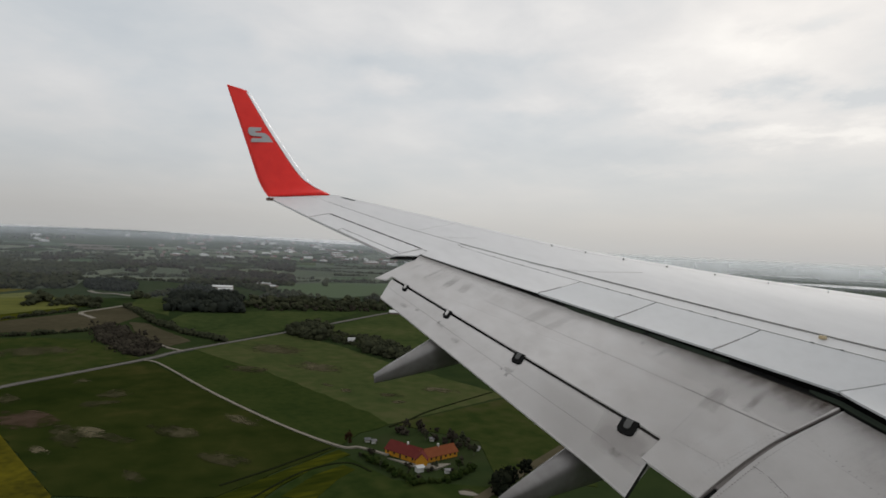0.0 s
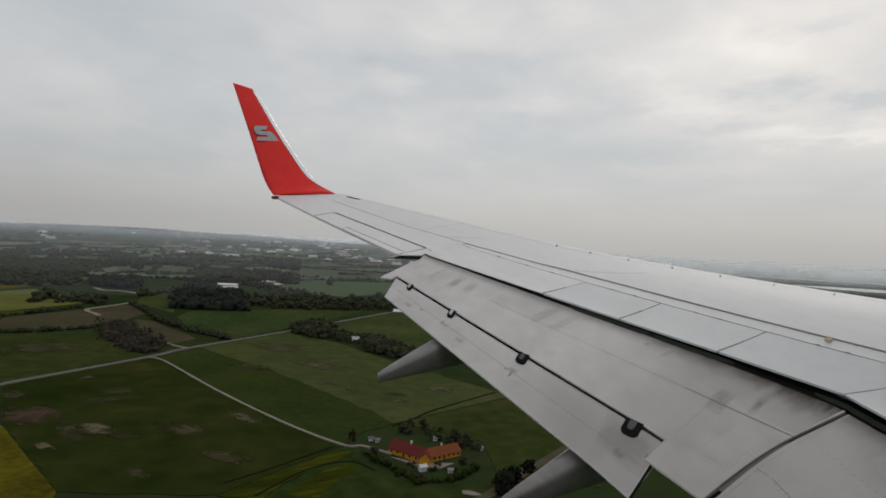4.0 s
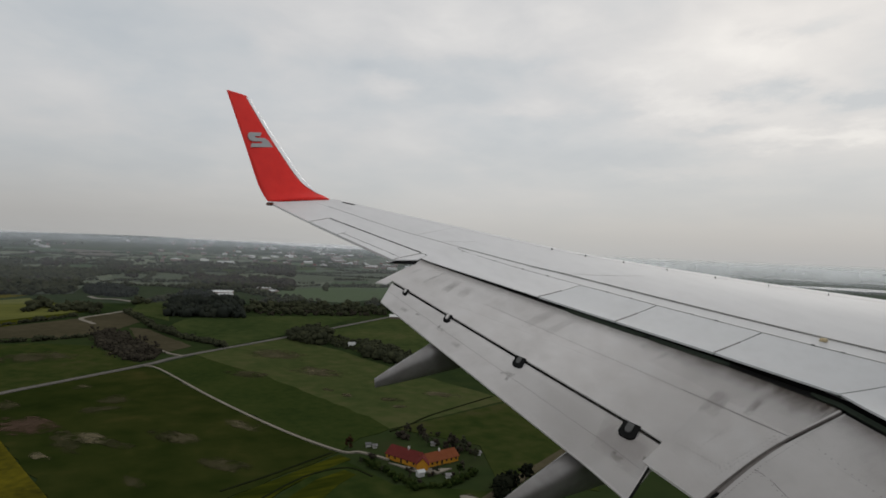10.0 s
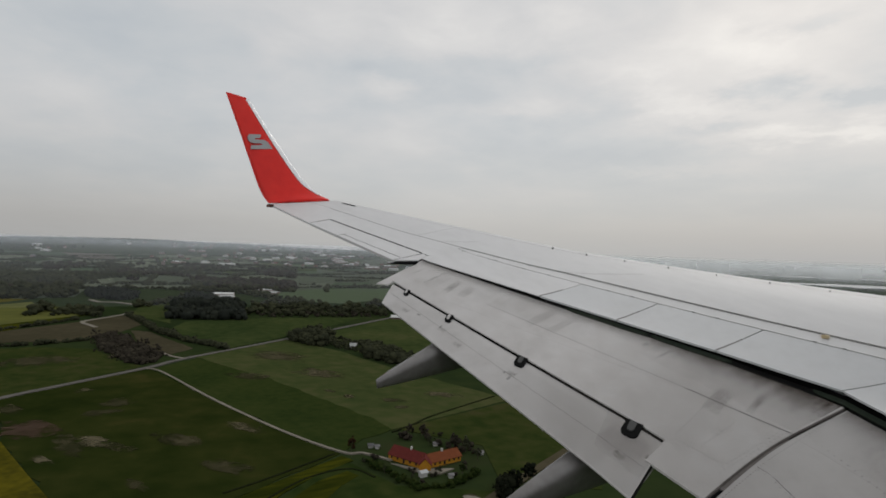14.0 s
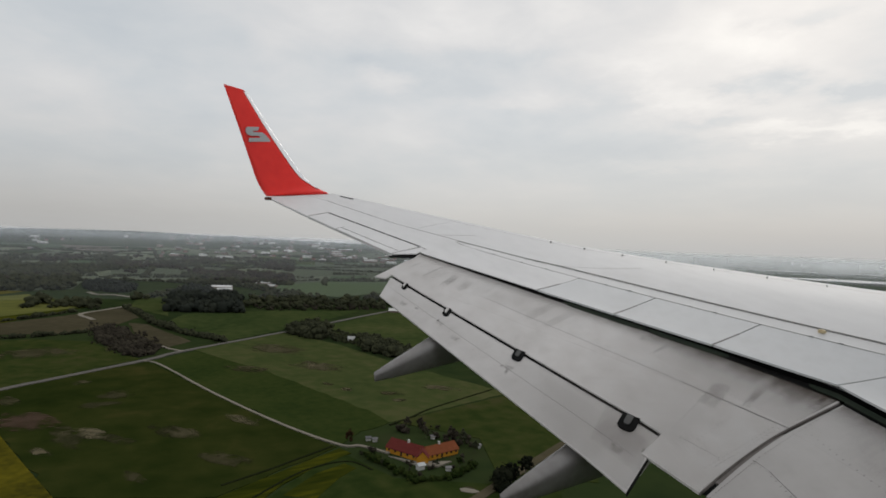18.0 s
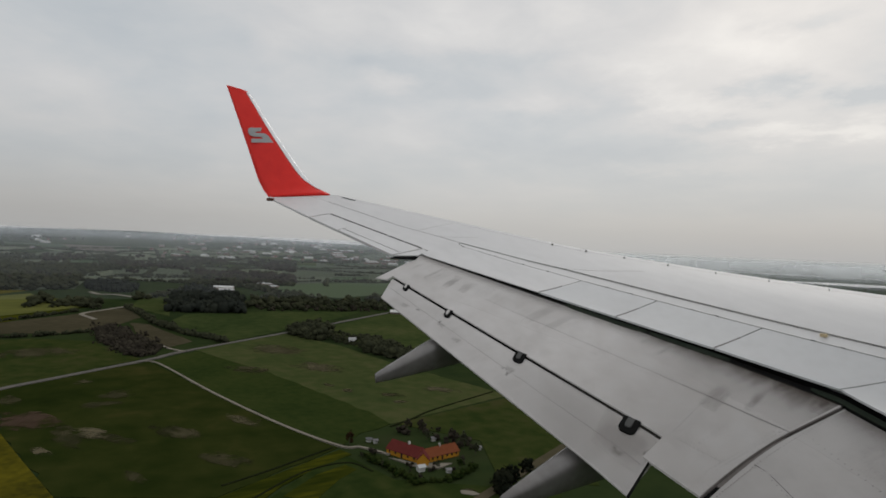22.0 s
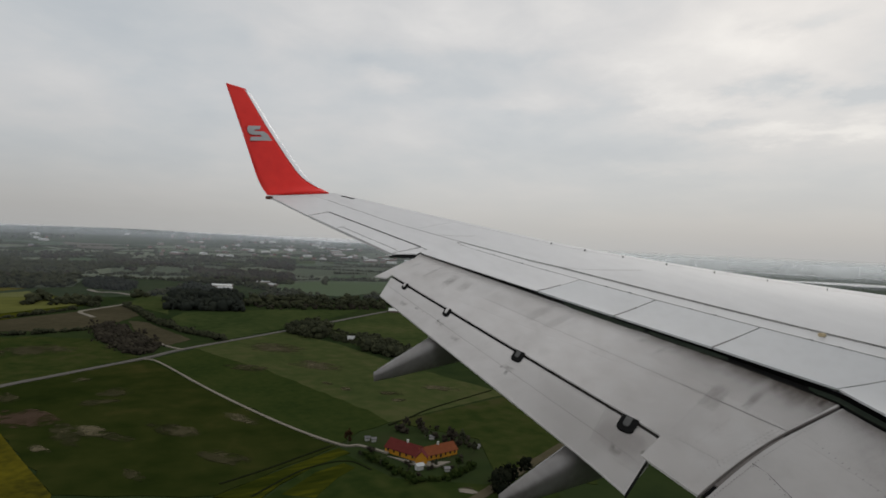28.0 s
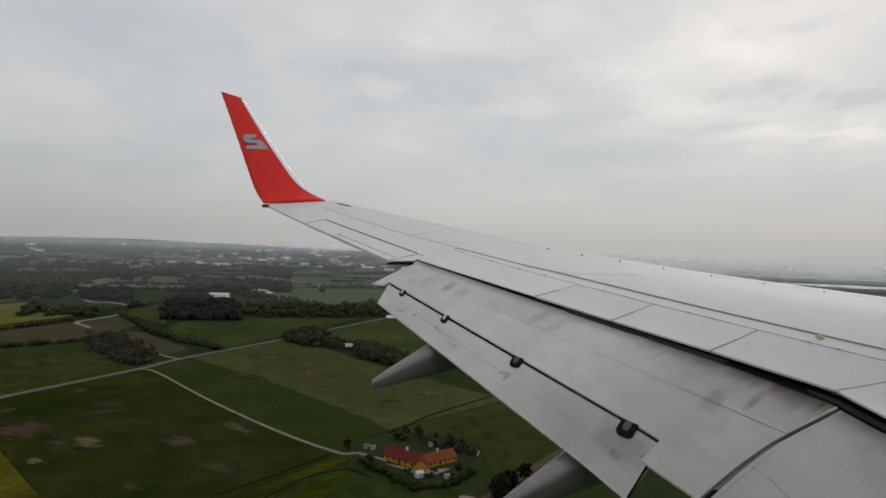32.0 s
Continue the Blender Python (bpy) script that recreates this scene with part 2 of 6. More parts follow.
def line(*pts):
    """A line over the plan: f for any s, through a few stations."""
    xs, ys = [p[0] for p in pts], [p[1] for p in pts]

    def f(s):
        if s <= xs[0]:
            return ys[0] + (ys[1] - ys[0]) / (xs[1] - xs[0]) * (s - xs[0])
        return float(np.interp(s, xs, ys))
    return f


SPOILER_TE = line((4.0, -6.60), (5.66, -6.44), (7.16, -6.95), (12.32, -8.88))
HINGE = line((5.55, -5.465), (12.25, -7.95))
SEAM = line((5.64, -5.235), (10.33, -6.94), (12.4, -7.85), (14.0, -8.52), (16.32, -9.26), (17.0, -9.5))
AIL_HINGE = line((12.55, -8.71), (15.45, -9.54))
TRAIL = line((12.52, -9.41), (15.44, -10.06), (17.31, -10.43))


def drop(s):
    return float(np.interp(s, [5.5, 7, 12.3], [0.18, 0.12, 0.03]))


def flap_z(s, a):
    """Height of the lowered flap, a metres behind the spoilers' edge."""
    z = -drop(s) - 0.20 * a
    return z if a > 0 else z - 1.1 * a * a


liner = tagged(new("airliner"), "white and grey jet airliner in flight, red winglet, flaps lowered", "airliner")
liner.location = (0, 0, LIFT)
liner.empty_display_size = 2


def part(name, bm, mat, parent, label="", smooth=True):
    me = bpy.data.meshes.new(name)
    bm.normal_update()
    bm.to_mesh(me)
    bm.free()
    for m in (mat if isinstance(mat, (list, tuple)) else [mat]):
        me.materials.append(m)
    ob = new(name, me)
    ob.parent = parent
    if smooth:
        me.polygons.foreach_set("use_smooth", [True] * len(me.polygons))
    if label:
        ob["label"] = label
    return ob


def sheet(bm, top, thick):
    """A slab from a grid of points: top grid, under grid and separate rims, so that edges stay sharp."""
    n, m = len(top), len(top[0])
    low = [[p - Vector((0, 0, thick if not callable(thick) else thick(i / (n - 1), j / (m - 1)))) for j, p in enumerate(r)] for i, r in enumerate(top)]
    for grid, flip in ((top, False), (low, True)):
        v = [[bm.verts.new(p) for p in r] for r in grid]
        for i in range(n - 1):
            for j in range(m - 1):
                q = [v[i][j], v[i][j + 1], v[i + 1][j + 1], v[i + 1][j]]
                bm.faces.new(q[::-1] if flip else q)
    rims = [[(i, 0) for i in range(n)], [(i, m - 1) for i in range(n)][::-1], [(0, j) for j in range(m)][::-1], [(n - 1, j) for j in range(m)]]
    for rim in rims:
        a = [bm.verts.new(top[i][j]) for i, j in rim]
        b = [bm.verts.new(low[i][j]) for i, j in rim]
        for k in range(len(rim) - 1):
            bm.faces.new((a[k], a[k + 1], b[k + 1], b[k]))


def panel(s0, s1, ahead, behind, e0=None, e1=None, gap=0.006, n=14, m=8, rise=0.0):
    """Grid of skin between two plan lines: spans s0 to s1 at the front line, e0 to e1 at the rear one."""
    e0, e1 = s0 if e0 is None else e0, s1 if e1 is None else e1
    grid = []
    for i in range(n + 1):
        u, row = i / n, []
        for j in range(m + 1):
            v = j / m
            a, b = lerp(s0 + gap, s1 - gap, u), lerp(e0 + gap, e1 - gap, u)
            s, f = lerp(a, b, v), lerp(ahead(a) - gap, behind(b) + gap, v)
            row.append(at(s, f, swell(s, f) + rise))
        grid.append(row)
    return grid


def skin_part(name, grid, mat, parent, label="", thick=0.014):
    bm = bmesh.new()
    sheet(bm, grid, thick)
    bmesh.ops.recalc_face_normals(bm, faces=bm.faces)
    return part(name, bm, mat, parent, label)


# inner structure of the wing, dark in the joints, pale below
bm = bmesh.new()
rows_up, rows_low = [], []
for i in range(41):
    s = lerp(0.6, 17.0, i / 40)
    c = chord(s)
    rear = SPOILER_TE(s) + 0.12 if s < 12.4 else AIL_HINGE(min(s, 15.45)) + 0.05 if s < 15.5 else TRAIL(s) + 0.35
    front = lead(s) - 0.03 * c
    up, low = [], []
    for j in range(13):
        x = 1 - math.cos(j / 12 * math.pi / 2)
        f = lerp(front, rear, x)
        z = swell(s, f)
        deep = c * 0.105 * (math.sqrt(x) * (1 - x) * 2.2) + 0.02 + 0.05 * x
        up.append(at(s, f, z - 0.024 - 0.03 * c * (1 - step(x / 0.06))))
        low.append(at(s, f, z - 0.03 - 0.03 * c * (1 - step(x / 0.06)) - deep))
    rows_up.append(up)
    rows_low.append(low)
for grid, flip, slot in ((rows_up, False, 0), (rows_low, True, 1)):
    v = [[bm.verts.new(p) for p in r] for r in grid]
    for i in range(40):
        for j in range(12):
            q = [v[i][j], v[i + 1][j], v[i + 1][j + 1], v[i][j + 1]]
            fc = bm.faces.new(q if flip else q[::-1])
            fc.material_index = slot
bmesh.ops.recalc_face_normals(bm, faces=bm.faces)
wing = part("wing", bm, [M["cove"], M["skin"]], liner, "light grey painted metal wing with dirty seams")


def slat_back(s):
    return lead(s) - 0.085 * chord(s)


def nose_grid(s0, s1, n=10):
    """Rounded leading edge, from the upper skin round to the lower one."""
    grid = []
    for i in range(n + 1):
        s = lerp(s0 + 0.006, s1 - 0.006, i / n)
        c, row = chord(s), []
        f1 = slat_back(s) + 0.006
        for j in range(11):
            k = j / 10
            ang = k * math.pi * 0.92
            f = f1 + math.sin(ang) * 0.10 * c * (0.9 if ang < math.pi / 2 else 1) if k > 0 else f1
            z = swell(s, f1) + (math.cos(ang) - 1) * 0.022 * c
            row.append(at(s, f, z))
        grid.append(row[::-1])
    return grid


skin_part("front_skin", panel(0.8, 13.5, slat_back, SEAM, n=40, m=10), M["skin"], wing)
skin_part("front_skin", panel(13.5, 16.75, slat_back, SEAM, 13.5, 16.95, n=12), M["skin"], wing, "pale outer skin panel")
for a, b in ((0.8, 3.9), (3.9, 6.2), (6.2, 8.4), (8.4, 10.9), (10.9, 13.5), (13.5, 16.77)):
    skin_part("leading_edge", nose_grid(a, b), M["skin"], wing)
skin_part("seam_strip", panel(0.8, 12.4, lambda s: SEAM(s) - 0.026, HINGE, n=40, m=3, gap=0.008), M["skin"], wing)
skin_part("outer_skin", panel(12.416, 15.459, SEAM, AIL_HINGE, 12.40, 15.459, n=12, m=6, gap=0.004), M["skin"], wing)
skin_part("tip_skin", panel(15.444, 16.95, SEAM, TRAIL, 15.444, 17.31, n=8, m=8), M["skin"], wing, "pale grey wing tip skin", 0.04)
skin_part("fixed_panel", panel(9.77, 12.424, HINGE, SPOILER_TE, 9.87, 12.402, gap=0.004), M["skin"], wing)
for (a0, a1), (b0, b1) in (((8.48, 9.77), (8.57, 9.87)), ((6.98, 8.48), (7.16, 8.57)), ((5.02, 6.98), (5.66, 7.16)), ((2.6, 5.02), (2.6, 5.66))):
    skin_part("spoiler", panel(a0, a1, HINGE, SPOILER_TE, b0, b1, gap=0.012), M["spoiler"], liner, "pale grey spoiler panel lying flat", 0.03)

ail = skin_part("aileron", panel(12.55, 15.45, AIL_HINGE, TRAIL, 12.52, 15.44, gap=0.016, n=12, m=6), M["skin"], liner, "grey aileron with a trim tab", 0.05)
TAB = line((12.55, -9.22), (14.36, -9.68))
skin_part("trim_tab", panel(12.57, 14.36, TAB, TRAIL, 12.55, 14.34, gap=0.004, n=8, m=3, rise=0.007), M["skin"], ail, thick=0.006)

# fixed trailing corner between aileron and flap, over a black sheet for shade
skin_part("trailing_corner", [[at(lerp(12.535, lerp(12.40, 12.30, v), u), lerp(-8.72, lerp(-9.42, -8.98, u), v), swell(12.4, -8.8) + 0.004) for v in np.linspace(0, 1, 5)] for u in np.linspace(0, 1, 5)], M["skin"], wing, thick=0.02)
skin_part("corner_shade", [[at(lerp(12.52, lerp(12.40, 12.26, v), u), lerp(-8.80, lerp(-9.47, -9.06, u), v), swell(12.4, -8.8) - 0.030) for v in np.linspace(0, 1, 5)] for u in np.linspace(0, 1, 5)], M["cove"], wing, thick=0.03)
# dark gaps at the aileron's hinge, in dashes between the covers, and at its tab and ends
def gap_strip(s0, s1, ln, wide, rise=0.004, n=6):
    grid = [[at(s, ln(s) + d, swell(s, ln(s)) + rise) for d in (wide / 2, -wide / 2)] for s in np.linspace(s0, s1, n)]
    skin_part("gap_strip", grid, M["seal"], ail, thick=0.003)


for s0, s1 in ((12.60, 13.05), (13.09, 13.52), (13.56, 14.0), (14.04, 14.5), (14.54, 15.0), (15.04, 15.43)):
    gap_strip(s0, s1, AIL_HINGE, 0.040)
skin_part("gap_strip", [[at(lerp(15.46, 15.43, t) + d, lerp(-9.55, -10.04, t), swell(15.4, -9.7) + 0.006) for d in (0.005, -0.005)] for t in np.linspace(0, 1, 5)], M["rivet"], ail, thick=0.003)
gap_strip(12.6, 14.36, TAB, 0.008, 0.012, 10)
for s0, s1, f0, f1 in ((14.37, 14.33, -9.60, -9.82), (12.56, 12.53, -8.72, -9.40)):
    skin_part("gap_strip", [[at(lerp(s0, s1, t) + d, lerp(f0, f1, t), swell(s0, lerp(f0, f1, t)) + 0.011) for d in (0.005, -0.005)] for t in np.linspace(0, 1, 5)], M["rivet"], ail, thick=0.003)

# dark strips laid over the joints between spoilers, widening to the rear
for f0, s1 in ((9.77, 9.87), (8.48, 8.57), (6.98, 7.16)):
    grid = [[at(lerp(f0, s1, t) + d * lerp(0.4, 1.0, t), lerp(HINGE(f0), SPOILER_TE(s1), t), swell(lerp(f0, s1, t), lerp(HINGE(f0), SPOILER_TE(s1), t)) + 0.003) for d in (0.014, -0.014)] for t in np.linspace(0.45, 0.98, 8)]
    skin_part("rub_strip", grid, M["rivet"], wing, thick=0.002)
# grey line along the spoilers' hinge
skin_part("hinge_line", [[at(s, HINGE(s) + d, swell(s, HINGE(s)) + 0.003) for d in (0.007, -0.007)] for s in np.linspace(3.0, 11.9, 24)], M["hinge"], wing, thick=0.002)
# faint joints across the upper skin
for (s0, d0), (s1, d1) in (((10.35, 0.02), (9.35, 0.75)), ((13.0, 0.02), (12.5, 0.5))):
    grid = []
    for t in np.linspace(0, 1, 12):
        s, f = lerp(s0, s1, t), SEAM(lerp(s0, s1, t)) + lerp(d0, d1, t ** 1.4)
        grid.append([at(s, f + d, swell(s, f) + 0.003) for d in (0.003, -0.003)])
    skin_part("skin_joint", grid, M["faint"], wing, thick=0.002)
# dark sealant in the long seam of the upper skin
for s0, s1, off, wide, mat_ in ((12.0, 16.25, 0.0, 0.016, "hinge"), (9.6, 12.0, 0.004, 0.016, "hinge"), (3.0, 9.6, 0.006, 0.018, "rivet"), (5.0, 11.0, -0.060, 0.010, "hinge")):
    grid = [[at(s, SEAM(s) + off + d, swell(s, SEAM(s)) + 0.003) for d in (wide / 2, -wide / 2)] for s in np.linspace(s0, s1, 24)]
    skin_part("seam_sealant", grid, M[mat_], wing, thick=0.002)


# ---- winglet ----
def winglet_sections():
    # leading and trailing edge, foot to top, each as span, ahead, height over the chord plane
    le = [(16.40, -8.83, 0.0), (16.77, -9.01, 0.02), (17.08, -9.22, 0.11), (17.3, -9.52, 0.32), (17.47, -9.74, 0.62), (17.85, -10.31, 1.56), (18.09, -10.84, 2.50), (18.11, -10.90, 2.60)]
    te = [(17.10, -10.38, 0.0), (17.31, -10.43, 0.01), (17.45, -10.52, 0.15), (17.55, -10.63, 0.40), (17.62, -10.71, 0.66), (17.87, -11.0, 1.62), (18.10, -11.36, 2.72), (18.11, -11.38, 2.77)]
    out = []
    for i in range(1, len(le) - 1):
        for k in range(4):
            t = k / 4
            out.append((Vector(le[i]).lerp(Vector(le[i + 1]), t), Vector(te[i]).lerp(Vector(te[i + 1]), t)))
    out.append((Vector(le[-1]), Vector(te[-1])))
    for _ in range(2):
        out = [out[0]] + [tuple((out[i - 1][e] + 2 * out[i][e] + out[i + 1][e]) / 4 for e in (0, 1)) for i in range(1, len(out) - 1)] + [out[-1]]
    return [(at(*a), at(*b)) for a, b in out]


SECT = winglet_sections()


def winglet_skin(x0, x1, nose, low=0, high=99):
    bm = bmesh.new()
    loops = []
    for i, (a, b) in enumerate(SECT):
        if not low <= i <= high:
            continue
        along = (SECT[min(i + 1, len(SECT) - 1)][0] - SECT[max(i - 1, 0)][0]).normalized()
        ch = b - a
        nrm = ch.normalized().cross(along).normalized()
        if nrm.x < 0:
            nrm = -nrm          # towards the cabin
        row = []
        xa = x0 if not callable(x0) else x0(i) / ch.length
        xs = [lerp(xa, x1, j / 8) for j in range(9)]
        for x in xs:
            h = 0.055 * ch.length * (math.sqrt(max(0.0, x + nose)) * (1 - x) * 1.6 + 0.02)
            row.append(a + ch * x + nrm * h)
        for x in xs[::-1]:
            h = 0.04 * ch.length * (math.sqrt(max(0.0, x + nose)) * (1 - x) * 1.6 + 0.02)
            row.append(a + ch * x - nrm * h)
        loops.append([bm.verts.new(p) for p in row])
    for r0, r1 in zip(loops, loops[1:]):
        for j in range(len(r0)):
            k = (j + 1) % len(r0)
            bm.faces.new((r0[j], r0[k], r1[k], r1[j]))
    bm.faces.new(loops[-1])
    bm.faces.new(loops[0][::-1])
    bmesh.ops.recalc_face_normals(bm, faces=bm.faces)
    return bm


winglet = part("winglet", winglet_skin(0.0, 1.0, 0.05), M["red"], liner, "upswept red winglet with a silver mark")
part("winglet_edge", winglet_skin(lambda i: -0.105 * min(1.0, 0.05 + (i - 3) * 0.16), 0.02, 0.15, 3, len(SECT) - 3), M["bright"], winglet, "bright metal leading edge strip")
part("winglet_top_edge", winglet_skin(-0.07, 0.01, 0.12, len(SECT) - 3), M["red"], winglet)
# silver mark: two bars joined by a slanted step
MARK = [(3, 27), (25, 27), (23, 20.5), (13, 20), (13, 17.5), (30, 17), (37, 12), (45, 0), (4, 0), (6, 7), (26, 7), (24, 10.5), (10, 10.5), (4, 12.5), (0.5, 17), (0.3, 23)]
bm = bmesh.new()
o, ux, uy = Vector((-17.724, -10.855, 5.430)), Vector((0.014, 0.62, 0.07)) / 45, Vector((-0.075, -0.02, 0.385)) / 27
fr = [bm.verts.new(o + ux * x + uy * y) for x, y in MARK]
bk = [bm.verts.new(v.co + Vector((-0.045, 0, 0))) for v in fr]
bm.faces.new(fr)
bm.faces.new(bk[::-1])
for i in range(len(fr)):
    j = (i + 1) % len(fr)
    bm.faces.new((fr[i], bk[i], bk[j], fr[j]))
bmesh.ops.recalc_face_normals(bm, faces=bm.faces)
part("emblem", bm, M["silver"], winglet, "silver angular emblem", smooth=False)


def box_part(name, centre, size, mat, parent, label="", turn=0.0, bevel=0.2):
    bm = bmesh.new()
    bmesh.ops.create_cube(bm, size=1, matrix=Matrix.Translation(centre) @ Matrix.Rotation(turn, 4, "Z") @ Matrix.Diagonal((*size, 1)))
    bmesh.ops.bevel(bm, geom=bm.edges, offset=min(size) * bevel, segments=2, affect="EDGES")
    return part(name, bm, mat, parent, label, smooth=False)


box_part("tip_lamp", at(17.15, -10.43, -0.012), (0.17, 0.13, 0.075), M["lamp"], wing, "dark red navigation lamp at the wing tip", 0.3)
# dark strip on the nose by the winglet
skin_part("nose_strip", [[at(s, f + d, swell(s, f) + 0.012) for d in (0.015, -0.03)] for s, f in ((16.42, -8.80), (16.24, -8.71), (16.06, -8.62))], M["seal"], wing, thick=0.006)

# ---- flaps ----
def flap_grid(front, rear, n=16, m=12, lower=0.0, nose=0.0, bow=(0.0, 0.0)):
    """front, rear: (span, metres behind the spoilers) of the outer and the inner corner."""
    grid = []
    for i in range(n + 1):
        u, row = i / n, []
        for j in range(m + 1):
            v = j / m
            s = lerp(lerp(front[0][0], front[1][0], u), lerp(rear[0][0], rear[1][0], u), v)
            a = lerp(lerp(front[0][1], front[1][1], u), lerp(rear[0][1], rear[1][1], u), v)
            s += lerp(bow[0], bow[1], u) * 4 * v * (1 - v) * (1.3 - 0.6 * v)
            z = flap_z(s, a) - lower - nose * (1 - step(v / 0.12)) ** 2
            row.append(at(s, SPOILER_TE(s) - a, z))
        grid.append(row)
    return grid


def wedge(u, v):
    return 0.02 + 0.16 * (1 - v) * min(1.0, v * 5 + 0.2)


outer_flap = skin_part("outer_flap", flap_grid(((12.33, 0.0), (5.62, 0.03)), ((12.17, 0.84), (5.82, 0.84)), n=30), M["flap"], liner, "dirty grey outer flap, lowered", wedge)
skin_part("flap_rear_panel", flap_grid(((12.17, 0.8415), (6.80, 0.8415)), ((12.08, 0.84), (6.73, 1.80)), n=30, m=6), M["flap"], outer_flap, thick=0.02)
skin_part("flap_end_panel", flap_grid(((6.80, 0.8415), (5.82, 0.8415)), ((6.70, 2.22), (5.98, 2.36)), n=6, m=12, bow=(0.0, 0.035)), M["flap"], outer_flap, thick=0.03)
skin_part("flap_outer_corner", flap_grid(((12.30, 0.30), (12.17, 0.40)), ((12.25, 1.05), (12.06, 0.98)), n=3, m=5, lower=0.002), M["flap"], outer_flap, thick=0.02)
# near-black sheet paints the shade under the rear edge
skin_part("flap_gap_shade", flap_grid(((12.1, 0.70), (6.5, 1.55)), ((12.0, 0.98), (6.6, 2.0)), n=20, m=3, lower=0.05), M["cove"], outer_flap, thick=0.03)
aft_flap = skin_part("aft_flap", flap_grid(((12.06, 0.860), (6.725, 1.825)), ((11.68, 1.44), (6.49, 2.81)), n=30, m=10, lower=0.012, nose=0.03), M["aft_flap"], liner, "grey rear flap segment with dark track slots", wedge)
# end face of the rear flap: its shade laid on as a black strip
skin_part("flap_end_shade", flap_grid(((6.722, 1.83), (6.712, 1.83)), ((6.490, 2.81), (6.480, 2.80)), n=2, m=8, lower=0.016), M["seal"], aft_flap, "near-black strip for the shaded end of the rear flap", 0.045)
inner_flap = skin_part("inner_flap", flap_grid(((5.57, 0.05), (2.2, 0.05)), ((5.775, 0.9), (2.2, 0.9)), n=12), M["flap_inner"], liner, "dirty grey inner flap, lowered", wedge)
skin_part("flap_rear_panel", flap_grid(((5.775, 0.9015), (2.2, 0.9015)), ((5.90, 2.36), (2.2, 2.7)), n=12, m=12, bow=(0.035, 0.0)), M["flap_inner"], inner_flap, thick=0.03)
# brown-grey strip that shows the inner flap's side wall
skin_part("flap_end_strip", flap_grid(((5.815, 0.95), (5.775, 0.95)), ((5.965, 2.1), (5.905, 2.1)), n=2, m=12, lower=0.02, bow=(0.034, 0.034)), M["strip"], inner_flap, "brown-grey strip for the inner flap's side wall in the gap", 0.02)
# brown-grey strips put shade on the outer flap's bright end face
skin_part("flap_rim_shade", flap_grid(((5.616, 0.035), (5.602, 0.035)), ((5.816, 0.84), (5.802, 0.84)), n=1, m=8, lower=0.004), M["strip"], outer_flap, "brown-grey strip for the shaded end of the outer flap", 0.16)
skin_part("flap_rim_shade", flap_grid(((5.816, 0.845), (5.804, 0.845)), ((5.976, 2.36), (5.964, 2.36)), n=1, m=12, lower=0.004, bow=(0.035, 0.035)), M["strip"], outer_flap, "brown-grey strip for the shaded end of the outer flap", 0.03)
# the gap between the flaps gets its shade from a near-black sheet
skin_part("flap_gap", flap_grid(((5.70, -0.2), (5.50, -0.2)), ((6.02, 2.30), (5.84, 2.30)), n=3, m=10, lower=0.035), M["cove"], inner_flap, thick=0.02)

# near-black strips widen the painted shade ahead of each flap
for flap_, s0, s1 in ((outer_flap, 12.32, 5.61), (inner_flap, 5.57, 2.2)):
    skin_part("flap_nose_shade", flap_grid(((s0, -0.25), (s1, -0.25)), ((s0, -0.002), (s1, 0.028)), n=20, m=4, lower=0.004), M["seal"], flap_, "near-black strip for the shade on the flap nose", 0.06)
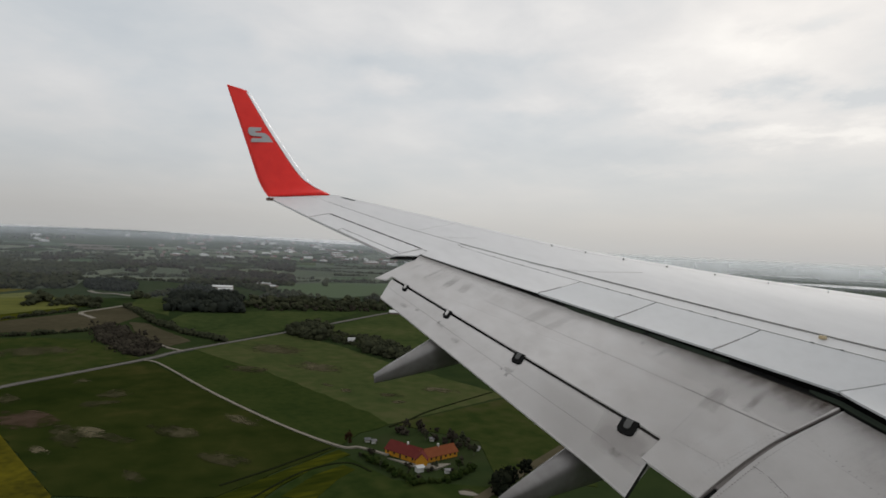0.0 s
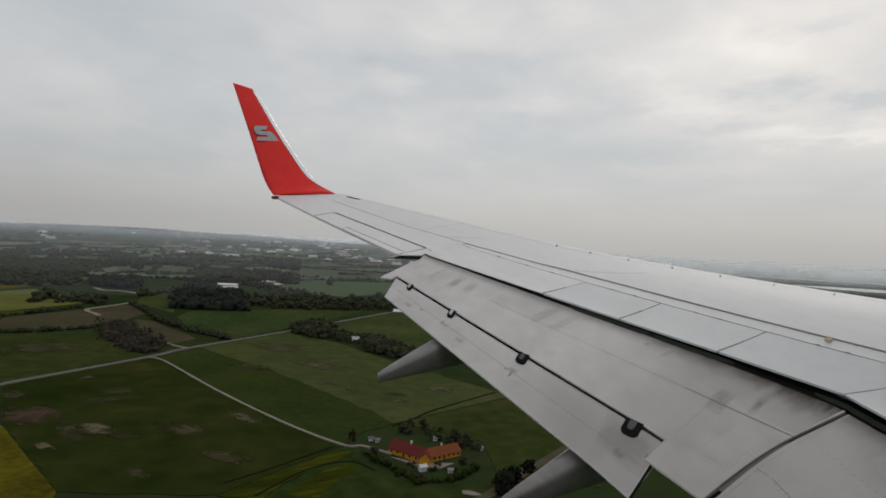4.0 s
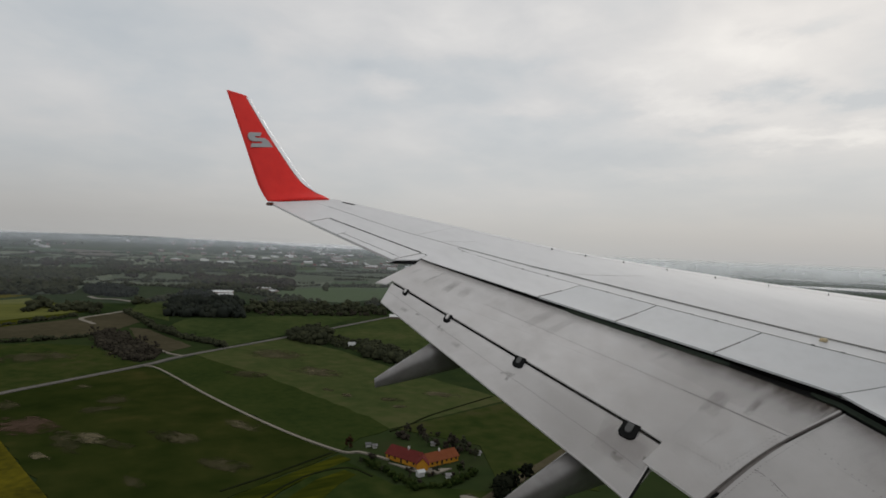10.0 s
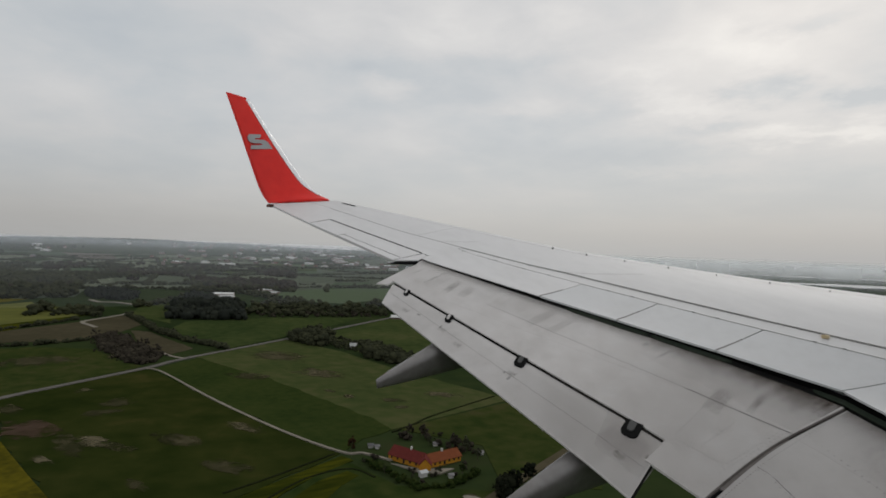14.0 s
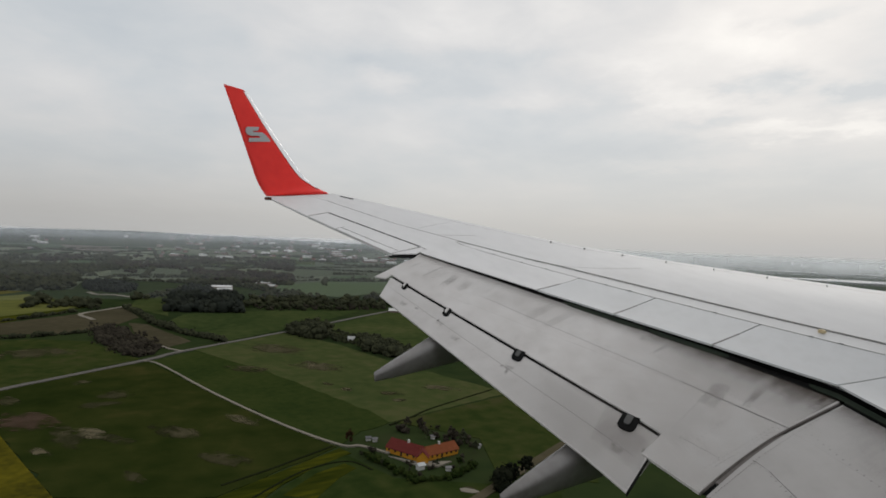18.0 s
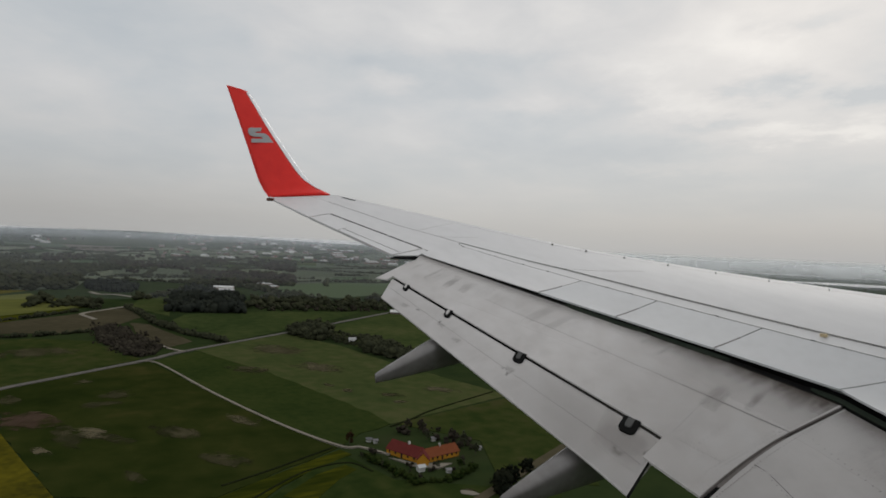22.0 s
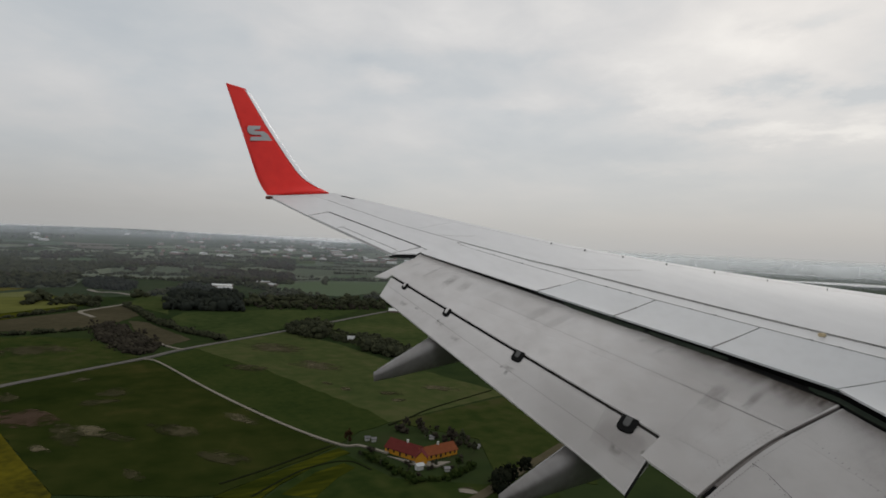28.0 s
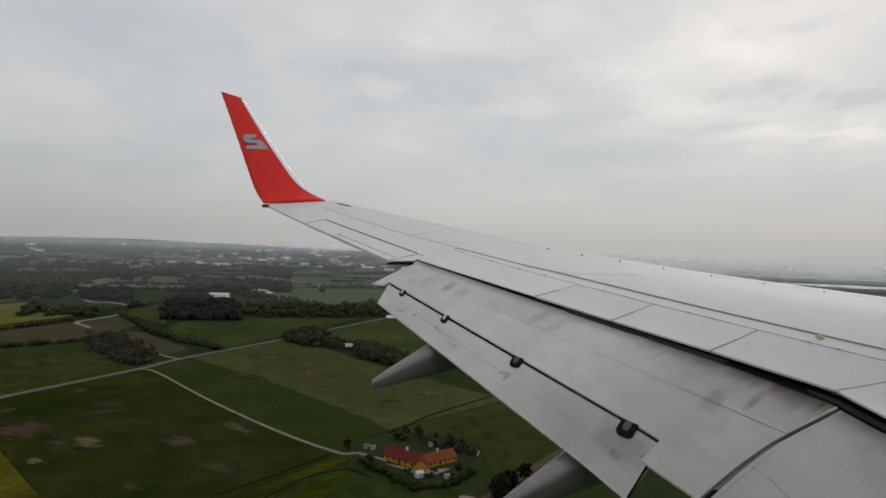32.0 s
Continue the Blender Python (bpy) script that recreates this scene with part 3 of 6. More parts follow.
# oily dirt and painted shade on the flaps, streaked along the airflow, thinning rearward
def film_material(name, strength, streak, nose=False, colour=(0.11, 0.09, 0.075), floor=0.12, inboard=False, blots=0.4):
    m = bpy.data.materials.new(name)
    m.use_nodes = True
    n, lk = m.node_tree.nodes, m.node_tree.links
    bsdf = n["Principled BSDF"]
    bsdf.inputs["Base Color"].default_value, bsdf.inputs["Roughness"].default_value = (*colour, 1), 0.6
    uv, sp, mp, nz, mr, mul, tr, mx = (n.new("ShaderNode" + k) for k in ("TexCoord", "SeparateXYZ", "Mapping", "TexNoise", "MapRange", "Math", "BsdfTransparent", "MixShader"))
    lk.new(uv.outputs["UV"], sp.inputs[0])
    lk.new(uv.outputs["UV"], mp.inputs[0])
    mp.inputs["Scale"].default_value = streak
    nz.inputs["Scale"].default_value, nz.inputs["Detail"].default_value, nz.inputs["Roughness"].default_value = 1.0, 7, 0.62
    lk.new(mp.outputs[0], nz.inputs["Vector"])
    blot, both = n.new("ShaderNodeTexNoise"), n.new("ShaderNodeMix")
    blot.inputs["Scale"].default_value, blot.inputs["Detail"].default_value, blot.inputs["Roughness"].default_value = 4.5, 9, 0.66
    along = n.new("ShaderNodeMapping")
    along.inputs["Scale"].default_value = (1.5, 0.45, 0.6)
    lk.new(uv.outputs["Object"], along.inputs[0])
    lk.new(along.outputs[0], blot.inputs["Vector"])
    both.inputs[0].default_value = blots
    lk.new(nz.outputs["Fac"], both.inputs[2])
    lk.new(blot.outputs["Fac"], both.inputs[3])
    for i, v in ((1, 0.40), (2, 0.64), (3, floor), (4, 1.0)):
        mr.inputs[i].default_value = v
    lk.new(both.outputs[0], mr.inputs[0])
    def mth(op, p, q):
        k = n.new("ShaderNodeMath")
        k.operation, k.use_clamp = op, True
        for sock, val in zip(k.inputs, (p, q)):
            if isinstance(val, (int, float)):
                sock.default_value = val
            else:
                lk.new(val, sock)
        return k.outputs[0]
    u, v = sp.outputs[0], sp.outputs[1]
    side = mth("MULTIPLY", mth("MULTIPLY", mth("MULTIPLY", u, mth("SUBTRACT", 1.0, u)), 4.0), 1.6)
    back = mth("SUBTRACT", 1.0, v)
    wash = mth("MULTIPLY", mth("MULTIPLY", back, back), 1.0) if nose else mth("MULTIPLY", mth("MULTIPLY", v, back), 4.0)
    if inboard:      # even over the chord, gone at the outer end
        side, wash = mth("ADD", mth("MULTIPLY", u, 2.0 if inboard in (True, "even") else inboard), 1.0 if inboard == "even" else 0.0), mth("MULTIPLY", back, back) if nose else 1.0
    fade = mth("MULTIPLY", mth("MULTIPLY", side, wash) if inboard or not nose else wash, strength)
    mul.operation = "MULTIPLY"
    lk.new(mr.outputs[0], mul.inputs[0])
    lk.new(fade, mul.inputs[1])
    lk.new(mul.outputs[0], mx.inputs[0])
    lk.new(tr.outputs[0], mx.inputs[1])
    lk.new(bsdf.outputs[0], mx.inputs[2])
    lk.new(mx.outputs[0], n["Material Output"].inputs[0])
    return m


# nose film: oily dirt plus the shade painted behind the spoilers' gap
M["film_nose"] = film_material("oily_shade_film", 0.55, (85, 0.7, 1), True, (0.135, 0.108, 0.088), 0.66)
M["film_thin"] = film_material("thin_film", 0.11, (40, 1.6, 1))
# dust and even films: dirt plus inboard shade put into the colour
M["film_dust_shade"] = film_material("dust_shade_film", 0.20, (14, 3.2, 1), floor=0.86, inboard=True)
M["film_dust_shade_rear"] = film_material("dust_shade_film", 0.20, (9, 3, 1), floor=0.78, inboard=1.19)
M["film_brown"] = film_material("brown_film", 0.22, (3, 5, 1), colour=(0.13, 0.095, 0.075), floor=0.4)
M["film_even"] = film_material("dust_shade_film", 0.20, (5, 5, 1), floor=0.8, inboard="even")
M["film_smear"] = film_material("smear", 0.36, (9, 1.6, 1))
M["film_band"] = film_material("faint_band", 0.13, (3, 2, 1), floor=0.55)
M["film_drip"] = film_material("dark_drip", 0.55, (6, 3, 1), colour=(0.05, 0.042, 0.036), floor=0.3)
M["film_rub"] = film_material("rubbed_brown_film", 0.78, (30, 1.3, 1), True, colour=(0.10, 0.072, 0.055), floor=0.25, inboard=1.3, blots=0.5)


def film(front, rear, mat, parent, n=24, m=8, lower=-0.003):
    grid = flap_grid(front, rear, n, m, lower)
    bm = bmesh.new()
    uv = bm.loops.layers.uv.new("UVMap")
    v = [[bm.verts.new(p) for p in r] for r in grid]
    for i in range(n):
        for j in range(m):
            f = bm.faces.new((v[i][j], v[i + 1][j], v[i + 1][j + 1], v[i][j + 1]))
            for lp, (a, c) in zip(f.loops, ((i, j), (i + 1, j), (i + 1, j + 1), (i, j + 1))):
                lp[uv].uv = (a / n, c / m)
    ob = part("dirt_film", bm, mat, parent, "film of brown dirt and painted shade")
    ob["kind"] = "stuff"
    return ob


film(((12.30, 0.005), (5.64, 0.035)), ((12.26, 0.20), (5.72, 0.36)), M["film_nose"], outer_flap)
film(((12.0, 0.06), (8.9, 0.06)), ((11.9, 0.60), (8.8, 0.70)), M["film_thin"], outer_flap, lower=-0.005)
# faint bands and smears along the airflow: span and start behind the edge, width, length, drift
for s_, a_, w_, d_, g_, k_ in ((9.36, 0.06, 0.20, 0.74, 0.05, "band"), (9.02, 0.06, 0.16, 0.70, 0.05, "band"), (11.16, 0.20, 0.15, 0.52, -0.10, "smear"), (10.84, 0.24, 0.16, 0.40, -0.08, "band"), (12.0, 0.2, 0.07, 0.3, 0.02, "band"), (11.6, 0.12, 0.06, 0.5, 0.02, "band"), (7.62, 0.10, 0.05, 0.34, 0.05, "smear"), (7.95, 0.16, 0.05, 0.12, 0.02, "smear"), (6.60, 0.50, 0.22, 0.55, -0.06, "smear"), (6.30, 0.36, 0.10, 0.44, -0.03, "smear")):
    film(((s_ + w_, a_), (s_, a_)), ((s_ + w_ + g_, a_ + d_), (s_ + g_, a_ + d_)), M["film_" + k_], outer_flap, 6, 6, -0.0075)
film(((8.2, 0.015), (5.64, 0.035)), ((8.3, 0.40), (5.80, 0.83)), M["film_rub"], outer_flap, lower=-0.009)
film(((5.55, 0.055), (2.3, 0.055)), ((5.66, 0.45), (2.3, 0.45)), M["film_nose"], inner_flap)
film(((5.56, 0.06), (2.3, 0.06)), ((5.76, 0.89), (2.3, 0.89)), M["film_thin"], inner_flap, lower=-0.005)
film(((8.6, 0.02), (5.64, 0.03)), ((8.55, 0.838), (5.82, 0.838)), M["film_dust_shade"], outer_flap, lower=-0.006)
film(((8.55, 0.838), (6.80, 0.838)), ((8.50, 1.47), (6.73, 1.80)), M["film_dust_shade_rear"], outer_flap, lower=-0.006)
film(((6.80, 0.838), (5.82, 0.838)), ((6.70, 2.22), (5.98, 2.36)), M["film_even"], outer_flap, lower=-0.006)
film(((9.2, 1.385), (6.73, 1.83)), ((8.9, 2.17), (6.50, 2.80)), M["film_dust_shade"], aft_flap, lower=0.006)
film(((7.5, 1.70), (6.72, 1.84)), ((7.25, 2.36), (6.56, 2.52)), M["film_brown"], aft_flap, 10, 10, 0.004)
for s_, a_ in ((8.86, 1.74), (10.36, 1.44), (11.2, 1.35), (6.95, 2.28), (9.9, 1.62)):
    film(((s_ + 0.10, a_), (s_ - 0.08, a_)), ((s_ + 0.05, a_ + 0.10), (s_ - 0.10, a_ + 0.13)), M["film_smear"], aft_flap, 4, 4, 0.008)
# dark drips below the track slots
for s_, a_, w_, d_ in ((8.80, 1.84, 0.05, 0.10), (8.93, 1.80, 0.04, 0.05), (10.42, 1.40, 0.035, 0.10), (10.90, 1.36, 0.08, 0.06), (6.98, 2.26, 0.05, 0.05), (6.72, 2.12, 0.03, 0.08)):
    film(((s_ + w_, a_), (s_, a_)), ((s_ + w_ - d_ * 0.3, a_ + d_), (s_ - d_ * 0.3, a_ + d_)), M["film_drip"], aft_flap, 4, 4, 0.007)
# thin joint lines and scuffs on the flaps
for flap_, (s0, a0), (s1, a1), w in ((outer_flap, (7.1, 0.80), (5.80, 0.85), 0.005), (inner_flap, (5.83, 1.58), (4.6, 1.85), 0.006), (aft_flap, (11.9, 1.12), (6.64, 2.33), 0.0016), (outer_flap, (10.4, 0.55), (7.1, 0.80), 0.0018)):
    grid = []
    for t in np.linspace(0, 1, 16):
        s, a = lerp(s0, s1, t), lerp(a0, a1, t)
        side = (0, w) if abs(a1 - a0) < abs(s1 - s0) else (0, 0)
        grid.append([at(s + (w if k and side[1] == 0 else 0), SPOILER_TE(s) - a - side[k], flap_z(s, a) + 0.004 - (0.012 if flap_ == aft_flap else 0)) for k in (0, 1)])
    skin_part("joint_line", grid, M["faint" if w < 0.005 else "rivet"], flap_, thick=0.003)
# near-black sheet that paints the shade between spoilers and flaps
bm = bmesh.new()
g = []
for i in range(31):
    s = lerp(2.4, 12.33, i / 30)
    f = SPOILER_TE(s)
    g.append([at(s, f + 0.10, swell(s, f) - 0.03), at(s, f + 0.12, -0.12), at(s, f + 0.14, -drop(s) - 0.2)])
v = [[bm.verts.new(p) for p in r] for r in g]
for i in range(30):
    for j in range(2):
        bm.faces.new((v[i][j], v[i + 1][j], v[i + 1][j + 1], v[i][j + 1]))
part("flap_gap_shade", bm, M["cove"], wing, "black sheet for the shade in the gap ahead of the flaps")
# green primed seals that show in the gap
for s0, s1 in ((6.95, 8.05), (4.7, 5.98), (8.1, 9.4)):
    skin_part("gap_seal", [[at(s, SPOILER_TE(s) + 0.035 - k * 0.035 * min(1, 6 * (s - s0) + 0.2, 6 * (s1 - s) + 0.2), -drop(s) * 0.66 - 0.014 * k) for k in range(3)] for s in np.linspace(s0, s1, 12)], M["primer"], wing, "green primed seal strip", 0.01)

# track slots on the rear flap: rounded black plates for shade, grey tongue
def slot_plate(s, a, w, h, up, mat, name, parent, label=""):
    lean = lerp(-0.25, -0.66, (s - 6.6) / 5.4)
    grid = []
    for u in np.linspace(-1, 1, 9):
        reach = h * (1 - 0.22 * abs(u) ** 4)
        row = []
        for k in np.linspace(0, 1, 5):
            d = reach * k
            q = s + u * w / 2 + lean * d
            row.append(at(q, SPOILER_TE(q) - (a + d), flap_z(q, a + d) + up))
        grid.append(row)
    return skin_part(name, grid, mat, parent, label, 0.02)


for s, w, h in ((11.66, 0.10, 0.16), (10.55, 0.12, 0.19), (8.99, 0.16, 0.22), (7.14, 0.21, 0.27)):
    a = lerp(0.875, 1.845, (12.06 - s) / 5.335) - 0.03
    box = slot_plate(s, a, w, h, 0.010, M["cove"], "track_slot", aft_flap, "black plate for a shaded flap track slot")
    slot_plate(s, a + 0.02, w * 0.40, h * 0.62, 0.022, M["stain" if s < 9.5 else "aft_flap"], "track_tongue", box)


# ---- flap track fairings ----
def canoe(s, tip_f, tip_z, low_z, top_z, front_f, wide):
    bm = bmesh.new()
    loops = []
    for i in range(19):
        t = i / 18
        f = lerp(tip_f, front_f, t)
        top = lerp(tip_z + 0.07, top_z, min(1, t * 1.75) ** 0.95)
        bot = lerp(tip_z - 0.06, low_z, min(1, t * 2.2) ** 0.8) + (0.55 * max(0, t - 0.55) ** 1.5 if t > 0.55 else 0)
        hw = lerp(0.05, wide, min(1.0, t * 2.4) ** 0.8)
        mid, hh = (top + bot) / 2, (top - bot) / 2
        loops.append([bm.verts.new(at(s + hw * lerp(0.12, 1.2, (math.sin(q) + 1) / 2) * math.copysign(abs(math.cos(q)) ** 0.72, math.cos(q)), f, mid + hh * math.copysign(abs(math.sin(q)) ** 0.7, math.sin(q)))) for q in [k / 20 * math.tau for k in range(20)]])
    for a, b in zip(loops, loops[1:]):
        for j in range(20):
            k = (j + 1) % 20
            bm.faces.new((a[j], a[k], b[k], b[j]))
    bm.faces.new(loops[0][::-1])
    bm.faces.new(loops[-1])
    bmesh.ops.recalc_face_normals(bm, faces=bm.faces)
    return bm


part("track_fairing", canoe(10.22, -10.88, -0.85, -1.04, -0.30, -7.4, 0.20), M["fairing"], liner, "grey canoe-shaped flap track fairing")
part("track_fairing", canoe(7.40, -10.62, -0.98, -1.36, -0.60, -6.6, 0.22), M["fairing"], liner, "grey canoe-shaped flap track fairing")

# hinge knuckles along the spoilers
for s in (6.0, 6.35, 7.6, 7.95, 8.9, 9.3, 10.4, 10.9, 11.5):
    box_part("hinge_knuckle", at(s, HINGE(s), swell(s, HINGE(s)) + 0.006), (0.055, 0.02, 0.014), M["hinge"], wing, turn=0.37)
# small fins behind the leading edge
for s in (11.38, 10.73, 10.04, 9.30, 8.54, 7.76, 6.95):
    f = lead(s) - 0.10 * chord(s)
    box_part("vortex_fin", at(s, f, swell(s, f) + 0.02), (0.012, 0.06, 0.032), M["rivet"], wing, turn=0.35)
box_part("lug", at(6.29, -5.575, swell(6.29, -5.575) + 0.02), (0.10, 0.075, 0.05), M["brass"], wing, "worn cream tie-down lug", 0.3)


def rivets(count, p0, p1, flap=True, r=0.0105, parent=None):
    bm = bmesh.new()
    for i in range(count):
        t = i / max(1, count - 1)
        s, a = lerp(p0[0], p1[0], t), lerp(p0[1], p1[1], t)
        c = at(s, SPOILER_TE(s) - a, flap_z(s, a) + 0.003) if flap else at(s, a, swell(s, a) + 0.003)
        bmesh.ops.create_circle(bm, cap_ends=True, segments=6, radius=r, matrix=Matrix.Translation(c) @ Matrix.Rotation(0.2, 4, "X"))
    ob = part("rivet_row", bm, M["rivet"], parent, smooth=False)
    ob["kind"] = "stuff"
    return ob


for n_, p0, p1 in ((14, (6.75, 0.88), (6.70, 1.64)), (9, (6.35, 1.08), (6.40, 1.64)), (12, (6.65, 1.72), (6.10, 1.77)), (17, (5.935, 0.95), (6.115, 2.0)), (17, (5.875, 0.86), (6.055, 1.9)), (9, (6.4, 0.835), (5.95, 0.865))):
    rivets(n_, p0, p1, parent=outer_flap)
for n_, p0, p1 in ((26, (5.67, 0.78), (3.6, 1.1)), (20, (5.66, 0.5), (5.80, 1.4)), (24, (5.80, 1.62), (4.2, 2.0)), (14, (5.60, 0.12), (5.68, 0.74)), (20, (5.81, 1.5), (5.87, 2.4))):
    rivets(n_, p0, p1, parent=inner_flap)
for n_, p0, p1 in ((40, (7.0, 2.42), (11.6, 1.2)),):
    rivets(n_, p0, p1, parent=aft_flap, r=0.005)

# fuselage beside the eye, plain, out of sight behind the window
bm = bmesh.new()
loops = []
axis0, fwd, port, upv = Vector((0.24, -15.307, 2.4)), Vector((0, 0.979, 0.204)), Vector((-0.988, -0.03, 0.15)), Vector((0.15, -0.2, 0.968))
for d, r in ((-14, 0.5), (-10, 1.2), (-6, 1.75), (-3, 1.88), (4, 1.88), (12, 1.88), (18, 1.88), (21, 1.5), (23, 0.8), (23.8, 0.2)):
    loops.append([bm.verts.new(axis0 + fwd * d + port * math.cos(q) * r + upv * math.sin(q) * r * 1.06) for q in [k / 32 * math.tau for k in range(32)]])
for a, b in zip(loops, loops[1:]):
    for j in range(32):
        k = (j + 1) % 32
        bm.faces.new((a[j], a[k], b[k], b[j]))
bm.faces.new(loops[0])
bm.faces.new(loops[-1][::-1])
bmesh.ops.recalc_face_normals(bm, faces=bm.faces)
part("fuselage", bm, M["white"], liner, "plain white fuselage")

# ---- the land below ----
def bearing(x, y):
    """Degrees left of the flight direction, seen from the eye."""
    return math.degrees(math.atan2(-(x - EYE[0]), y - EYE[1]))


def ground_z(x, y):
    r = math.hypot(x - EYE[0], y - EYE[1])
    az = bearing(x, y)
    hills = 76 * step((r - 2500) / 2300) + 9 * step((r - 1500) / 2000) * (noise.noise(Vector((x / 900, y / 900, 0))) + 0.5 * noise.noise(Vector((x / 300, y / 300, 4))))
    hills += 30 * math.exp(-((az - 84) / 12) ** 2) * step((r - 3300) / 1400)
    shore = 10 * step((r - 1500) / 500) + 9 * step((r - 2000) / 250) + 48 * step((r - 4150) / 700)
    w = step((53 - az) / 5) if az > -30 else 0.0
    return lerp(hills, shore, w)


# most field colours below hold a small blue-grey lift for haze
M["ground"] = material("farmland", [(0.0131, 0.0201, 0.0101), (0.0197, 0.0309, 0.0119), (0.0274, 0.0395, 0.0143), (0.0323, 0.0384, 0.0169)], 0.95, 0.004, 0.05, spec=0.0)
M["grass"] = material("pasture", [(0.0135, 0.0241, 0.0062), (0.0236, 0.0355, 0.0092), (0.0360, 0.0449, 0.0128), (0.0500, 0.0491, 0.0195)], 0.95, 0.014, 0.10, spec=0.0, per_object=0.22, mix=0.5)
M["crop"] = material("young_crop", [(0.0172, 0.0290, 0.0079), (0.0272, 0.0396, 0.0104), (0.0372, 0.0466, 0.0134)], 0.95, 0.02, 0.2, spec=0.0, per_object=0.2)
M["rape"] = material("rape_in_flower", [(0.0328, 0.0320, 0.0062), (0.0769, 0.0670, 0.0077), (0.1208, 0.1010, 0.0097)], 0.95, 0.03, 0.22, spec=0.0)
M["rape_thin"] = material("thin_rape", [(0.014, 0.021, 0.0035), (0.034, 0.039, 0.005), (0.086, 0.081, 0.006)], 0.95, 0.05, 0.28, spec=0.0, stretch=(1, 0.22, 1))
# rape once more for the far field, haze put into its colour
M["rape_far"] = material("hazed_rape", [(0.0614, 0.0700, 0.0248), (0.1074, 0.1120, 0.0328), (0.1464, 0.1460, 0.0408)], 0.95, 0.03, 0.22, spec=0.0, stretch=(1, 0.2, 1))
M["bare"] = material("bare_soil", [(0.0514, 0.0460, 0.0280), (0.0704, 0.0610, 0.0380), (0.0894, 0.0760, 0.0500)], 0.95, 0.012, 0.12, spec=0.0, per_object=0.3)
M["winter"] = material("winter_crop", [(0.0116, 0.0184, 0.0042), (0.0178, 0.0253, 0.0057), (0.0270, 0.0328, 0.0082), (0.0438, 0.0418, 0.0127)], 0.95, 0.013, 0.07, spec=0.0, mix=0.4)
M["meadow"] = material("meadow", [(0.0265, 0.0410, 0.0136), (0.0375, 0.0520, 0.0176), (0.0495, 0.0620, 0.0216), (0.0665, 0.0710, 0.0286)], 0.95, 0.014, 0.10, spec=0.0, per_object=0.16, mix=0.5)
# far fields: paler copies with distance haze put into their base colours
M["far_green"] = material("hazed_pasture", [(0.0749, 0.0880, 0.0606), (0.0909, 0.1050, 0.0716), (0.1089, 0.1220, 0.0846)], 0.95, 0.006, 0.06, spec=0.0, per_object=0.7, mix=0.4)
M["far_crop"] = material("hazed_crop", [(0.0511, 0.0720, 0.0422), (0.0631, 0.0880, 0.0492), (0.0751, 0.1000, 0.0562)], 0.95, 0.006, 0.06, spec=0.0, per_object=0.6, mix=0.4)
M["far_soil"] = material("hazed_ploughed_soil", [(0.0810, 0.0760, 0.0600), (0.1010, 0.0930, 0.0740)], 0.95, 0.006, 0.06, spec=0.0, per_object=0.6, mix=0.4)
M["asphalt"] = material("road_asphalt", [(0.0810, 0.0750, 0.0675), (0.1177, 0.1060, 0.0936)], 0.9, 0.05, 1.0, spec=0.2)
M["gravel"] = material("pale_gravel", [(0.160, 0.144, 0.116), (0.240, 0.216, 0.176)], 0.95, 0.08, 1.5, spec=0.1)
M["water"] = material("fjord_water", [(0.15, 0.165, 0.175), (0.20, 0.215, 0.225)], 0.22, 0.002, 0.02)
# hedge and conifer colours hold a like lift for haze
M["leaf"] = material("hedge_leaves", [(0.0315, 0.0345, 0.0222), (0.0430, 0.0465, 0.0277), (0.0605, 0.0640, 0.0352)], 0.9, 0.03, 1.3, spec=0.0, island=0.22, mix=0.6)
M["conifer"] = material("conifer_needles", [(0.0247, 0.0283, 0.0243), (0.0298, 0.0339, 0.0276), (0.0379, 0.0422, 0.0314)], 0.9, 0.04, 0.5, spec=0.0, island=0.2)
M["ditch"] = material("dark_ditch", [(0.010, 0.013, 0.006), (0.018, 0.021, 0.009)], 0.95, 0.2, 1.5, spec=0.0)
M["spring"] = material("spring_leaves", [(0.013, 0.023, 0.006), (0.023, 0.034, 0.009), (0.034, 0.045, 0.013)], 0.9, 0.05, 0.6, spec=0.0, island=0.5)
M["evergreen"] = material("dark_evergreen", [(0.007, 0.009, 0.006), (0.012, 0.014, 0.009), (0.018, 0.020, 0.012)], 0.9, 0.05, 0.6, spec=0.0, island=0.3)
M["russet"] = material("russet_leaves", [(0.027, 0.016, 0.009), (0.045, 0.025, 0.013)], 0.9, 0.3, 1.0, spec=0.0, island=0.4)
M["thicket"] = material("budding_twigs", [(0.0266, 0.0230, 0.0183), (0.0396, 0.0345, 0.0263), (0.0536, 0.0480, 0.0348)], 0.9, 0.05, 1.5, spec=0.0, island=0.25, mix=0.6)
M["bark"] = material("bark", [(0.04, 0.032, 0.025), (0.08, 0.065, 0.05)], 0.9, 1.0)
M["ochre"] = material("ochre_plaster", [(0.44, 0.20, 0.022), (0.54, 0.26, 0.03)], 0.9, 0.3, spec=0.05)
M["tile_red"] = material("red_roof_tiles", [(0.10, 0.022, 0.019), (0.145, 0.032, 0.027)], 0.95, 0.4, 4.0, spec=0.05)
M["tile_orange"] = material("orange_roof_tiles", [(0.15, 0.048, 0.022), (0.21, 0.068, 0.030)], 0.95, 0.4, 4.0, spec=0.05)
M["dark_glass"] = material("dark_panes", [(0.015, 0.017, 0.02), (0.03, 0.03, 0.035)], 0.15, 1.0)
M["pale_wall"] = material("pale_wall", [(0.45, 0.45, 0.43), (0.65, 0.64, 0.61)], 0.8, 0.02, 0.3, per_object=0.5)
